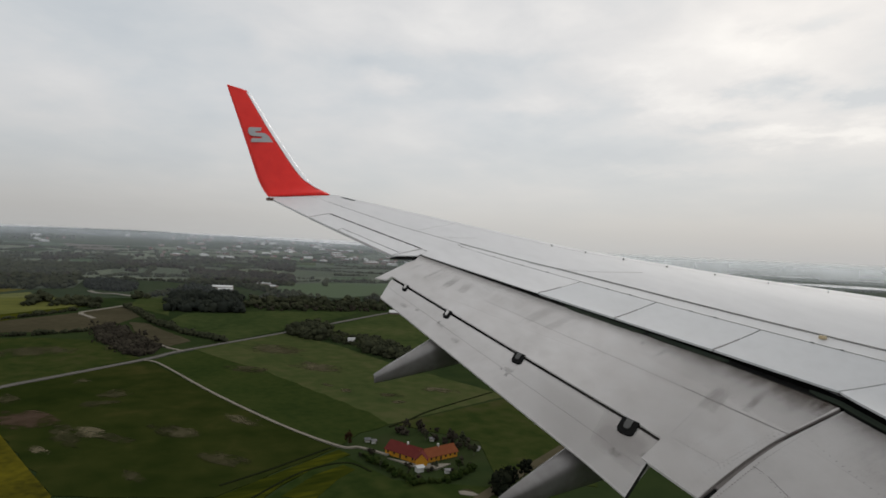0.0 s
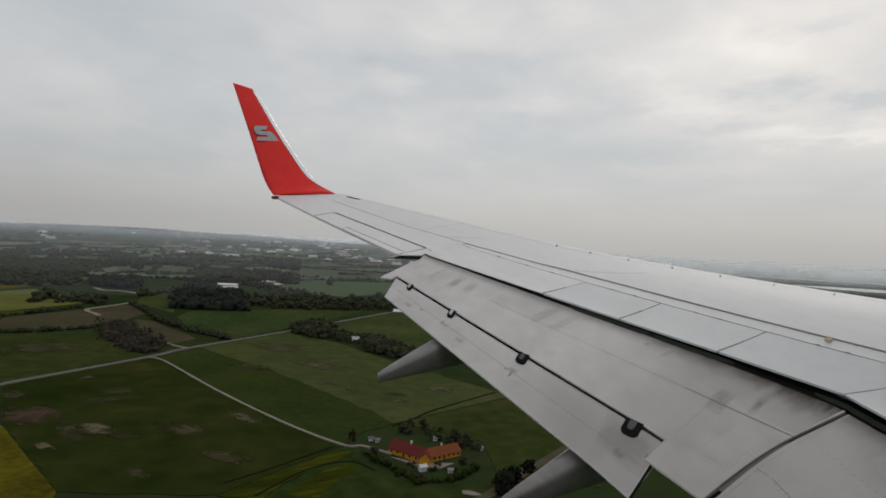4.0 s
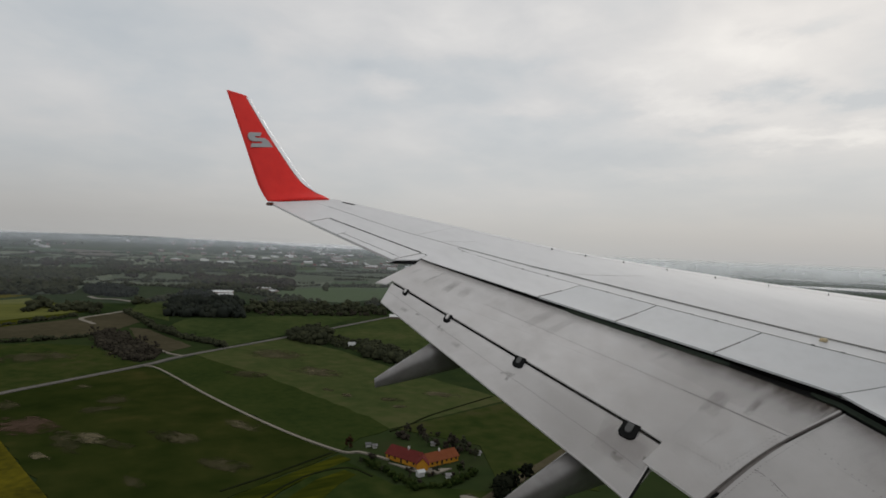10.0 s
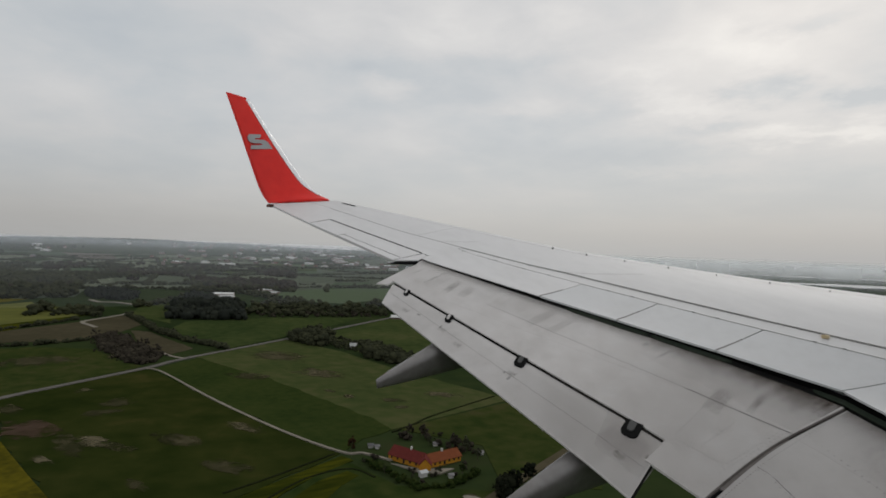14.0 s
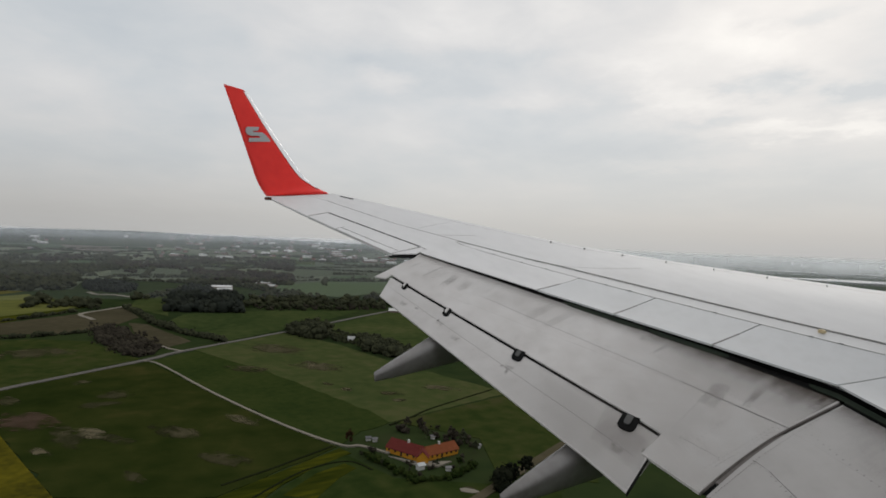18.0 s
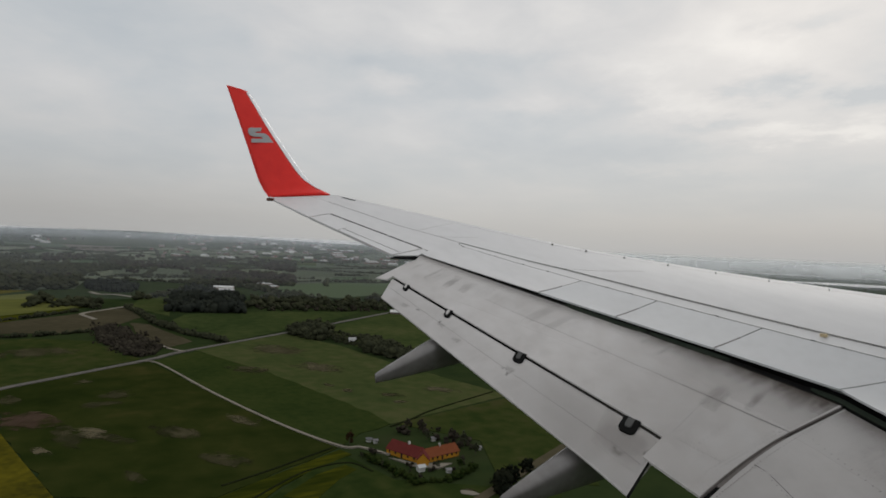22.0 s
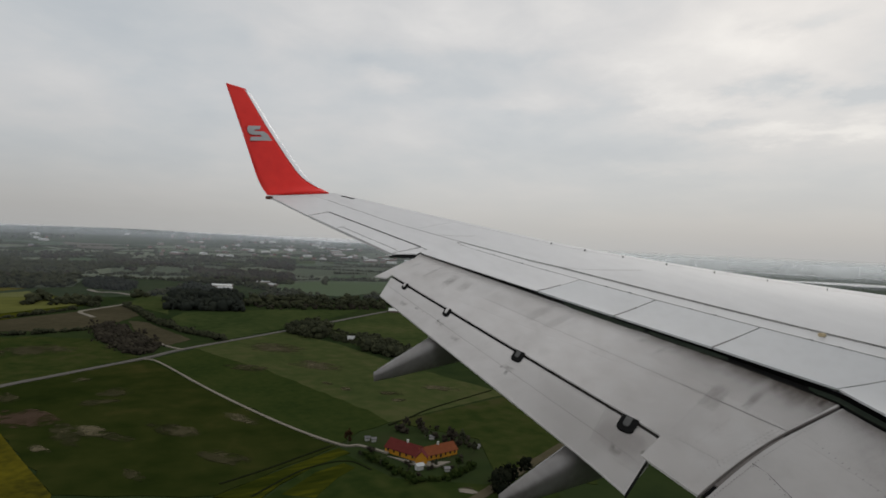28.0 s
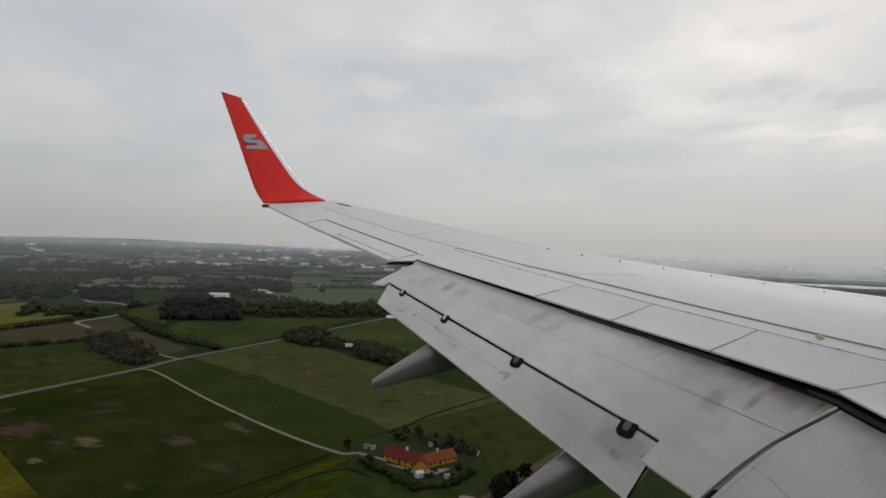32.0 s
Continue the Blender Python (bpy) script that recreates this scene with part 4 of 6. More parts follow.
M["pale_roof"] = material("pale_sheet_roof", [(0.4125, 0.4125, 0.4050), (0.5400, 0.5400, 0.5250)], 0.6, 0.05, per_object=0.4)
M["brick_wall"] = material("brick_wall", [(0.15, 0.105, 0.085), (0.24, 0.18, 0.15)], 0.85, 0.05, per_object=0.5)
M["slate"] = material("grey_roof", [(0.10, 0.10, 0.105), (0.2, 0.19, 0.19)], 0.8, 0.05, per_object=0.5)

# ground sheet: rings round the eye, finer where it is near
bm = bmesh.new()
radii = [0] + [60 * 1.075 ** k for k in range(61)] + [4920]
radii = [r for r in radii if r <= 4920]
ringv, N = [], 220
for r in radii:
    row = []
    for k in range(N):
        q = k / N * math.tau
        x, y = EYE[0] - math.sin(q) * r, EYE[1] + math.cos(q) * r
        row.append(bm.verts.new((x, y, ground_z(x, y) if r else 0)))
    ringv.append(row)
for a, b in zip(ringv[1:], ringv[2:]):
    for j in range(N):
        k = (j + 1) % N
        bm.faces.new((a[j], b[j], b[k], a[k]))
bm.faces.new(ringv[1])
bmesh.ops.recalc_face_normals(bm, faces=bm.faces)


def thing(name, bm, mat, label="", category="", group="", kind="", smooth=False):
    ob = part(name, bm, mat, None, smooth=smooth)
    return tagged(ob, label, category, group, kind)


thing("ground", bm, M["ground"], "flat green farmland reaching a hazy horizon", "ground", kind="structure", smooth=True)


def plot(name, pts, mat, z=0.3, label="", category="field", kind="", wob=0.0, cell=45.0):
    """A piece of land: a polygon laid over the ground, following its rises."""
    bm = bmesh.new()
    ring = []
    n = len(pts)
    for i in range(n):
        a, b = Vector(pts[i]), Vector(pts[(i + 1) % n])
        k = max(1, int((b - a).length / cell))
        for j in range(k):
            p = a.lerp(b, j / k)
            if wob:
                p = p + Vector((noise.noise(Vector((p.x * 0.11, p.y * 0.11, 1))), noise.noise(Vector((p.x * 0.11, p.y * 0.11, 9))))) * wob
            ring.append(p)
    top = [bm.verts.new((p.x, p.y, ground_z(p.x, p.y) + z)) for p in ring]
    low = [bm.verts.new((p.x, p.y, ground_z(p.x, p.y) - 0.6)) for p in ring]
    f = bm.faces.new(top)
    for i in range(len(ring)):
        j = (i + 1) % len(ring)
        bm.faces.new((top[i], low[i], low[j], top[j]))
    bmesh.ops.recalc_face_normals(bm, faces=bm.faces)
    bmesh.ops.triangulate(bm, faces=[f])
    return thing(name, bm, mat, label, category, kind=kind)


def ribbon(name, pts, width, mat, z=0.5, label="", category="road", kind="structure"):
    bm = bmesh.new()
    pts = [Vector(p) for p in pts]
    fine = []
    for i in range(len(pts) - 1):
        p0, p1, p2, p3 = pts[max(i - 1, 0)], pts[i], pts[i + 1], pts[min(i + 2, len(pts) - 1)]
        for k in range(8):
            t = k / 8
            fine.append(0.5 * (2 * p1 + (p2 - p0) * t + (2 * p0 - 5 * p1 + 4 * p2 - p3) * t * t + (3 * p1 - p0 - 3 * p2 + p3) * t ** 3))
    fine.append(pts[-1])
    grid = []
    for i, p in enumerate(fine):
        d = (fine[min(i + 1, len(fine) - 1)] - fine[max(i - 1, 0)]).normalized()
        s = Vector((-d.y, d.x)) * width / 2
        grid.append([Vector((q.x, q.y, ground_z(q.x, q.y) + z)) for q in (p - s, p + s)])
    sheet(bm, grid, 0.8)
    bmesh.ops.recalc_face_normals(bm, faces=bm.faces)
    return thing(name, bm, mat, label, category, kind=kind)


# fields round the road and the farm
plot("field", [(-442, -30), (-468, 5), (-506, 58), (-386, 78), (-308, 93), (-265, 104), (-251, 78), (-233, 42), (-259, -7), (-350, -26)], M["winter"], 0.25, "dark green field with dry brown patches beside the road", wob=2.4, cell=9.0)
plot("field", [(-503, 60), (-537, 99), (-431, 127), (-314, 144), (-288, 144), (-280, 124), (-267, 106), (-311, 94), (-389, 78)], M["crop"], 0.3, "dark green strip of young crop beside the track", wob=2.4, cell=9.0)
plot("field", [(-543, 98), (-610, 198), (-527, 220), (-439, 225), (-314, 245), (-295, 173), (-288, 144), (-314, 144), (-431, 127)], M["meadow"], 0.25, "dull green meadow behind the farm", wob=2.4, cell=9.0)
plot("field", [(-636, 242), (-750, 393), (-838, 555), (-415, 304), (-461, 237), (-551, 231)], M["meadow"], 0.3, "green crop field behind a row of trees", wob=2.4, cell=9.0)
plot("field", [(-640, -60), (-641, -14), (-614, 29), (-540, 44), (-516, 54), (-475, 5), (-437, -45)], M["grass"], 0.25, "green field beside the road with pale scrapes", wob=2.4, cell=9.0)
plot("field", [(-706, 100), (-796, 140), (-803, 261), (-770, 360), (-671, 256), (-575, 131)], M["meadow"], 0.25, "bright green field between hedges", wob=2.4, cell=9.0)
plot("field", [(-680, -55), (-755, -42), (-819, 29), (-876, 84), (-773, 87), (-705, 53), (-668, 13)], M["bare"], 0.3, "brown ploughed field", wob=2.4, cell=9.0)
plot("field", [(-727, 71), (-709, 86), (-587, 105), (-563, 82), (-616, 67)], M["bare"], 0.3, "brown field beside a hedge", wob=2.4, cell=9.0)
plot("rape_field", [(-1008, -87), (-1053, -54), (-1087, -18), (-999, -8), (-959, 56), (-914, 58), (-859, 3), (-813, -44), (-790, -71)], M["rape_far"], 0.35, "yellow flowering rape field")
plot("rape_field", [(-440, -53), (-350, -26), (-301, -16), (-259, -7), (-225, -13), (-238, -38)], M["rape"], 0.35, "yellow flowering rape field at the field edge")
plot("rape_field", [(-232, 42), (-250, 78), (-262, 104), (-254, 106), (-245, 86), (-233, 67), (-222, 55)], M["rape_thin"], 0.36, "narrow yellow strip of flowering rape")
plot("rape_field", [(-223, 64), (-238, 83), (-243, 98), (-236, 100), (-229, 89), (-215, 74)], M["rape_thin"], 0.36, "greenish yellow strip of flowering rape")
plot("field", [(-215, 49), (-260, 102), (-219, 109), (-197, 138), (-194, 172), (-167, 152), (-171, 104)], M["grass"], 0.28, "green meadow in front of the farm")
plot("field", [(-288, 147), (-310, 245), (-289, 303), (-176, 180), (-205, 150), (-245, 171)], M["grass"], 0.28, "green pasture beside the farm")
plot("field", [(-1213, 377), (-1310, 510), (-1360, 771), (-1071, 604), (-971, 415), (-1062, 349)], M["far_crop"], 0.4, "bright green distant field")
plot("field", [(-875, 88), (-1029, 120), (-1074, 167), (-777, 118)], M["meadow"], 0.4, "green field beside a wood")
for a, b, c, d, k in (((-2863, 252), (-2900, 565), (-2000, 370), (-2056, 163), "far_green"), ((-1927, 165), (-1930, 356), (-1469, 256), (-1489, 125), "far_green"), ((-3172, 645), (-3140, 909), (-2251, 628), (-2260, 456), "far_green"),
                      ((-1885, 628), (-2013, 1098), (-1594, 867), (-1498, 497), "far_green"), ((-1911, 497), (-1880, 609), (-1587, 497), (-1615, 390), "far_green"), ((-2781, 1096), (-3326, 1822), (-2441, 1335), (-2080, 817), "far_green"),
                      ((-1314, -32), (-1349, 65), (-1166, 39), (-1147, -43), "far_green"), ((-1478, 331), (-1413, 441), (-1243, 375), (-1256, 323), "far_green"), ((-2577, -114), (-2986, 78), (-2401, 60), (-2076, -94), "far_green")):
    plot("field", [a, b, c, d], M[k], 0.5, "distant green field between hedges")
# dry and bare patches, ragged at the rim where the crop thins out
def ragged(name, colours):
    m = material(name, colours, 0.95, 0.06, 0.4, spec=0.0, per_object=0.4)
    n, lk = m.node_tree.nodes, m.node_tree.links
    tc, ln, nz, sub, mr, tr, mx = (n.new("ShaderNode" + k) for k in ("TexCoord", "VectorMath", "TexNoise", "Math", "MapRange", "BsdfTransparent", "MixShader"))
    off = n.new("ShaderNodeVectorMath")
    off.inputs[1].default_value = (-0.5, -0.5, -0.5)
    lk.new(tc.outputs["Generated"], off.inputs[0])
    flatv = n.new("ShaderNodeVectorMath")
    flatv.operation = "MULTIPLY"
    flatv.inputs[1].default_value = (2, 2, 0)
    lk.new(off.outputs[0], flatv.inputs[0])
    ln.operation = "LENGTH"
    lk.new(flatv.outputs[0], ln.inputs[0])
    nz.inputs["Scale"].default_value, nz.inputs["Detail"].default_value, nz.inputs["Roughness"].default_value = 0.13, 10, 0.7
    lk.new(tc.outputs["Object"], nz.inputs["Vector"])
    sub.operation = "MULTIPLY_ADD"
    lk.new(nz.outputs["Fac"], sub.inputs[0])
    sub.inputs[1].default_value = -4.2
    lk.new(ln.outputs["Value"], sub.inputs[2])
    for i, v in ((1, -1.85), (2, -1.05), (3, 0.8), (4, 0.0)):
        mr.inputs[i].default_value = v
    mr.interpolation_type = "SMOOTHSTEP"
    lk.new(sub.outputs[0], mr.inputs[0])
    lk.new(mr.outputs[0], mx.inputs[0])
    lk.new(tr.outputs[0], mx.inputs[1])
    lk.new(n["Principled BSDF"].outputs[0], mx.inputs[2])
    lk.new(mx.outputs[0], n["Material Output"].inputs[0])
    return m


M["patch"] = ragged("dry_patch", [(0.0300, 0.0310, 0.0140), (0.0620, 0.0560, 0.0310), (0.1250, 0.1080, 0.0680)])
M["soil_patch"] = ragged("soil_patch", [(0.0480, 0.0310, 0.0210), (0.0760, 0.0510, 0.0370)])
# where they lie: centre, half length and half width as plan vectors
for (x, y), (lx, ly), (wx, wy), k in [((-368, -17), (6.5, 12.0), (14.0, 0.0), "soil_patch"), ((-332, 0), (9.5, 6.0), (12.5, -0.5), "patch"), ((-334, 9), (5.0, 6.5), (6.5, -0.5), "patch"), ((-321, 18), (9.0, 7.5), (4.5, -0.5), "patch"), ((-322, 42), (8.0, 6.0), (7.5, -1.0), "patch"), ((-316, 47), (7.0, 6.0), (6.0, -1.0), "patch"), ((-406, 27), (-2.5, 8.0), (8.5, -1.0), "patch"), ((-387, 18), (0.0, 8.5), (6.0, -0.5), "patch"),
                        ((-414, -25), (4.5, 4.5), (9.5, 0.5), "patch"), ((-449, 12), (-0.5, 4.5), (5.0, -0.5), "patch"), ((-315, -11), (4.5, 4.0), (4.0, 0.0), "patch"), ((-267, 20), (6.0, 3.5), (4.0, -0.5), "patch"), ((-271, 56), (7.0, 6.5), (5.5, -1.5), "patch"), ((-326, 78), (10.0, 6.0), (5.0, -1.5), "patch"), ((-365, 155), (3.0, 3.0), (3.5, -1.5), "patch"), ((-344, 175), (4.5, 5.5), (3.5, -1.5), "patch"), ((-384, 150), (2.0, 2.0), (3.0, -1.0), "patch"), ((-327, 171), (3.0, 3.0), (2.0, -1.5), "patch"),
                        ((-522, 160), (17.5, 16.5), (16.0, -5.5), "patch"), ((-443, 165), (16.5, 13.5), (10.0, -4.0), "patch"), ((-574, 51), (-1.5, 12.5), (17.0, -2.0), "patch"), ((-568, -13), (-1.0, 20.0), (18.5, 0.0), "patch"), ((-450, 116), (12.5, 10.5), (8.0, -2.0), "patch"), ((-344, 212), (8.5, 8.0), (4.0, -2.5), "patch"), ((-196, 129), (2.0, 2.5), (2.0, -1.5), "patch"), ((-619, 58), (12.5, 7.5), (16.5, -1.5), "soil_patch")]:
    ring = [(x + (lx * math.cos(q) + wx * math.sin(q)) * rr, y + (ly * math.cos(q) + wy * math.sin(q)) * rr) for q, rr in [(j / 16 * math.tau, 1.15 + 0.4 * random.random()) for j in range(16)]]
    plot("dry_patch", ring, M[k], 0.42 + 0.02 * random.random(), "dry brown patch in a green field", "soil", wob=2.0, cell=5.0)

ribbon("road", [(-414, -57), (-445, -30), (-471, 5), (-512, 60), (-540, 91), (-617, 204), (-756, 396), (-872, 578)], 5.2, M["asphalt"], 0.6, "grey asphalt country road", kind="structure")
ribbon("track", [(-506, 56), (-489, 64), (-389, 78), (-310, 93), (-267, 106), (-261, 114), (-246, 121)], 1.7, M["gravel"], 0.62, "pale gravel farm track", kind="structure")
ribbon("track", [(-574, 77), (-555, 81), (-538, 89)], 2.6, M["gravel"], 0.62, "pale gravel side track", kind="structure")
ribbon("track", [(-763, 41), (-779, 38), (-818, 32), (-854, 58), (-889, 84), (-910, 89)], 5, M["gravel"], 0.66, "pale sandy track", kind="structure")
ribbon("track", [(-1112, 59), (-1071, 68), (-1060, 89), (-1012, 111)], 7, M["gravel"], 0.66, "pale sandy track", kind="structure")
ribbon("track", [(-220, 204), (-198, 152), (-180, 110), (-173, 84), (-170, 71)], 4.5, M["bare"], 0.6, "brown earth track beside the pasture", kind="structure")


# water far ahead
def inlet(name, a0, a1, r0, r1, level, label):
    bm = bmesh.new()
    near, far = [], []
    for i in range(31):
        t = i / 30
        az = radians(lerp(a0, a1, t))
        thin = min(1.0, 0.12 + t * 4) * (1 + 0.5 * noise.noise(Vector((t * 11, r0, 0))) + 0.3 * noise.noise(Vector((t * 31, r0, 5))))
        mid, half = (r0 + r1) / 2, (r1 - r0) / 2 * thin
        for row, r in ((near, mid - half), (far, mid + half)):
            row.append(Vector((EYE[0] - math.sin(az) * r, EYE[1] + math.cos(az) * r, level)))
    sheet(bm, [list(p) for p in zip(near, far)], 8.0)
    bmesh.ops.recalc_face_normals(bm, faces=bm.faces)
    return thing(name, bm, M["water"], label, "water", kind="structure")


inlet("water", 37, 8, 3780, 4130, 20.0, "pale grey fjord under the horizon")
inlet("water", 29.5, 8, 2480, 2760, 20.0, "pale grey arm of the fjord")


# ---- woods, hedges and trees ----
def blob(finer):
    bm = bmesh.new()
    bmesh.ops.create_icosphere(bm, subdivisions=finer, radius=1)
    bm.verts.ensure_lookup_table()
    v = np.array([p.co for p in bm.verts])
    f = np.array([[q.index for q in t.verts] for t in bm.faces])
    bm.free()
    return v, f


BLOBS = {k: blob(k) for k in (1, 2)}
rng = np.random.default_rng(5)


def clumps(name, centres, radii_, mat, parent=None, leaves=0):
    """Many small uneven leaf clumps in one mesh; leaves: loose blades round each."""
    n = len(centres)
    c, r = np.asarray(centres), np.asarray(radii_).reshape(n, -1)
    bv, bf = BLOBS[2 if n < 9000 else 1]
    v = bv[None] * (0.78 + 0.44 * rng.random((n, len(bv), 1)))
    v = v * r[:, None, :] + c[:, None]
    f = bf[None] + (np.arange(n) * len(bv))[:, None, None]
    v, f = v.reshape(-1, 3), f.reshape(-1, 3)
    if leaves:
        d = rng.normal(size=(n, leaves, 3))
        d /= np.linalg.norm(d, axis=2, keepdims=True)
        base = c[:, None] + d * r[:, None, :] * (0.85 + 0.5 * rng.random((n, leaves, 1)))
        size = r.mean(axis=1)[:, None, None, None] * 0.34
        tri = base[:, :, None] + rng.normal(size=(n, leaves, 3, 3)) * size
        k = len(v)
        v = np.concatenate([v, tri.reshape(-1, 3)])
        f = np.concatenate([f, (k + np.arange(n * leaves * 3)).reshape(-1, 3)])
    me = bpy.data.meshes.new(name)
    me.from_pydata(v.tolist(), [], f.tolist())
    me.materials.append(mat)
    me.polygons.foreach_set("use_smooth", [True] * len(me.polygons))
    ob = new(name, me)
    ob.parent = parent
    return ob


def wood(name, pts, mat, label, high=(7, 12), per=3, leaves=0, flat=1.0):
    """A stand of trees at the given plan points, with uneven crowns down to the ground."""
    cs, rs = [], []
    for x, y in pts:
        h = rng.uniform(*high) * (1 + 0.55 * noise.noise(Vector((x / 22, y / 22, 3))))
        z0 = ground_z(x, y)
        w = h * rng.uniform(0.28, 0.42)
        for k in range(per):
            t = (k + 0.5) / per
            cs.append((x + rng.normal() * w * 0.5, y + rng.normal() * w * 0.5, z0 + h * (0.18 + 0.68 * t)))
            broad = 1.05 - 0.55 * t if mat == M["conifer"] else 0.72 + 0.42 * math.sin(math.pi * (0.25 + 0.6 * t))
            q = w * broad * rng.uniform(0.7, 1.2) * flat
            rs.append((q, q, q * (rng.uniform(0.8, 1.25) if mat == M["conifer"] else rng.uniform(0.6, 0.85))))
    return tagged(clumps(name, cs, rs, mat, leaves=leaves), label, "trees", kind="stuff")


def inside(poly, step_m, jitter=0.45):
    xs, ys = [p[0] for p in poly], [p[1] for p in poly]
    out = []
    y = min(ys)
    while y < max(ys):
        x = min(xs)
        while x < max(xs):
            px, py = x + rng.uniform(-1, 1) * step_m * jitter, y + rng.uniform(-1, 1) * step_m * jitter
            hit, j = False, len(poly) - 1
            for i in range(len(poly)):
                if (ys[i] > py) != (ys[j] > py) and px < (xs[j] - xs[i]) * (py - ys[i]) / (ys[j] - ys[i]) + xs[i]:
                    hit = not hit
                j = i
            if hit:
                out.append((px, py))
            x += step_m
        y += step_m
    return out


def row_of(pts, gap, spread=2.0):
    out = []
    for a, b in zip(pts, pts[1:]):
        a, b = Vector(a), Vector(b)
        k = max(1, int((b - a).length / gap))
        for j in range(k):
            p = a.lerp(b, (j + rng.random()) / k)
            out.append((p.x + rng.normal() * spread, p.y + rng.normal() * spread))
    return out


wood("conifer_wood", inside([(-823, 125), (-998, 158), (-1093, 205), (-969, 251), (-782, 204)], 7), M["conifer"], "dark conifer wood between fields", (10, 15), 3, 6)
wood("bushes", inside([(-627, 32), (-681, 34), (-718, 52), (-615, 69), (-556, 77), (-524, 61), (-529, 46)], 3.6, 0.9), M["thicket"], "dark brown scrub beside the road", (1.2, 3.6), 2, 3, 1.6)
wood("hedge", row_of([(-876, 83), (-811, 92), (-722, 92), (-632, 109), (-575, 132)], 1.4, 1.5), M["leaf"], "dark green hedge along a field", (2.5, 5.5), 3, 8, 1.15)
wood("hedge", row_of([(-653, -53), (-654, -14), (-670, 31)], 1.6, 1.4), M["leaf"], "dark hedge along a field", (1.8, 4), 3, 6, 1.2)
for outline, high, gap in (([(-606, 200), (-650, 225), (-662, 252), (-616, 251), (-561, 222), (-566, 205)], (5, 9), 4.4), ([(-626, 248), (-564, 261), (-496, 236), (-543, 222)], (1.2, 4), 4.5), ([(-550, 257), (-512, 265), (-432, 258), (-452, 232), (-487, 228)], (4, 7.5), 4.4)):
    wood("tree_row", inside(outline, gap, 0.9), M["leaf"], "dark row of trees and bushes between fields", high, 4, 12)
BELT = [(-852, 223), (-985, 277), (-1061, 369), (-907, 387), (-818, 420), (-769, 403), (-785, 317), (-800, 245)]
wood("tree_belt", inside(BELT, 15, 0.9), M["leaf"], "loose belt of dark trees", (6, 10), 3, 4)
wood("bushes", inside(BELT, 11, 0.9), M["thicket"], "brown scrub between the trees", (2, 5), 2, 3, 1.3)
wood("tree_belt", inside([(-1250, 51), (-1322, 110), (-1188, 136), (-1078, 111), (-1122, 67)], 9), M["conifer"], "dark belt of trees behind a field", (9, 13), 3, 4)
wood("tree_belt", inside([(-1138, -77), (-1880, -120), (-1719, 17), (-1446, 70), (-1166, 39), (-1136, -29)], 15), M["leaf"], "dark woodland", (9, 13), 3, 3)
wood("bushes", inside([(-629, 24), (-723, 34), (-750, 57), (-626, 80), (-559, 86), (-521, 55), (-559, 35)], 8, 1.2), M["thicket"], "loose low scrub beside the road", (0.8, 3), 2, 5)
wood("hedge", row_of([(-893, -17), (-998, -5), (-937, 4), (-947, 36), (-894, 54)], 5, 3), M["leaf"], "trees between yellow fields", (6, 10), 3, 6)
wood("hedge", row_of([(-754, -55), (-796, -14), (-847, 31)], 1.7, 1.4), M["leaf"], "dark hedge along a ploughed field", (2, 4.5), 3, 6, 1.2)
wood("hedge", row_of([(-890, 3), (-920, 22), (-862, 52)], 4, 5), M["leaf"], "dark hedge by a yellow field", (5, 9), 3, 6)
wood("tree_belt", inside([(-783, 332), (-906, 396), (-1046, 590), (-844, 516), (-782, 410)], 17, 0.9), M["leaf"], "dark belt of trees behind a road", (7, 11), 3, 5)
wood("tree_belt", row_of([(-1329, 242), (-1213, 311), (-1122, 338), (-958, 351)], 6, 7), M["leaf"], "dark belt of trees by pale barns", (7, 11), 3, 4)
wood("hedge", row_of([(-969, 105), (-1054, 164), (-1162, 210)], 6, 5), M["leaf"], "dark hedge beside a wood", (6, 9), 3, 4)
ribbon("ditch", [(-243, 47), (-250, 66), (-258, 84), (-266, 102)], 1.1, M["ditch"], 0.52, "low dark ditch edge along a field", "ditch")
ribbon("ditch", [(-226, 54), (-243, 80), (-245, 100), (-231, 105)], 1.0, M["ditch"], 0.52, "low dark balk between flowering strips", "ditch")
ribbon("ditch", [(-284, 142), (-292, 160), (-303, 181), (-325, 241)], 1.3, M["ditch"], 0.52, "dark ditch along a meadow", "ditch")
# hedgerows across the distance
far_lines = [((-1450, 101), (-1539, 198), (-1472, 281)), ((-1363, 259), (-1845, 480), (-2021, 637)), ((-1427, 394), (-1342, 470), (-1387, 598), (-1359, 754)), ((-1523, 367), (-1488, 411), (-1444, 563)),
             ((-2021, 637), (-1957, 768), (-2105, 1149)), ((-1847, 282), (-2012, 405), (-1759, 367)), ((-1981, 142), (-2028, 264), (-1936, 373)), ((-2822, 946), (-3243, 1415), (-3585, 1966)), ((-2411, 77), (-3050, 313), (-3148, 614)),
             ((-2251, 436), (-2142, 559), (-2397, 757)), ((-2001, -115), (-1981, -17), (-1970, 114)), ((-2773, -155), (-3118, 61), (-3259, 288)), ((-3338, 652), (-3450, 1000), (-3343, 1320)), ((-2473, 924), (-2590, 1183), (-2752, 1538))]
pts = []
for ln in far_lines:
    pts += row_of(ln, 3.6, 3.5)
wood("far_hedges", pts, M["leaf"], "dark hedgerows across the distant farmland", (3, 6.5), 2, 2, 1.3)
pts = []
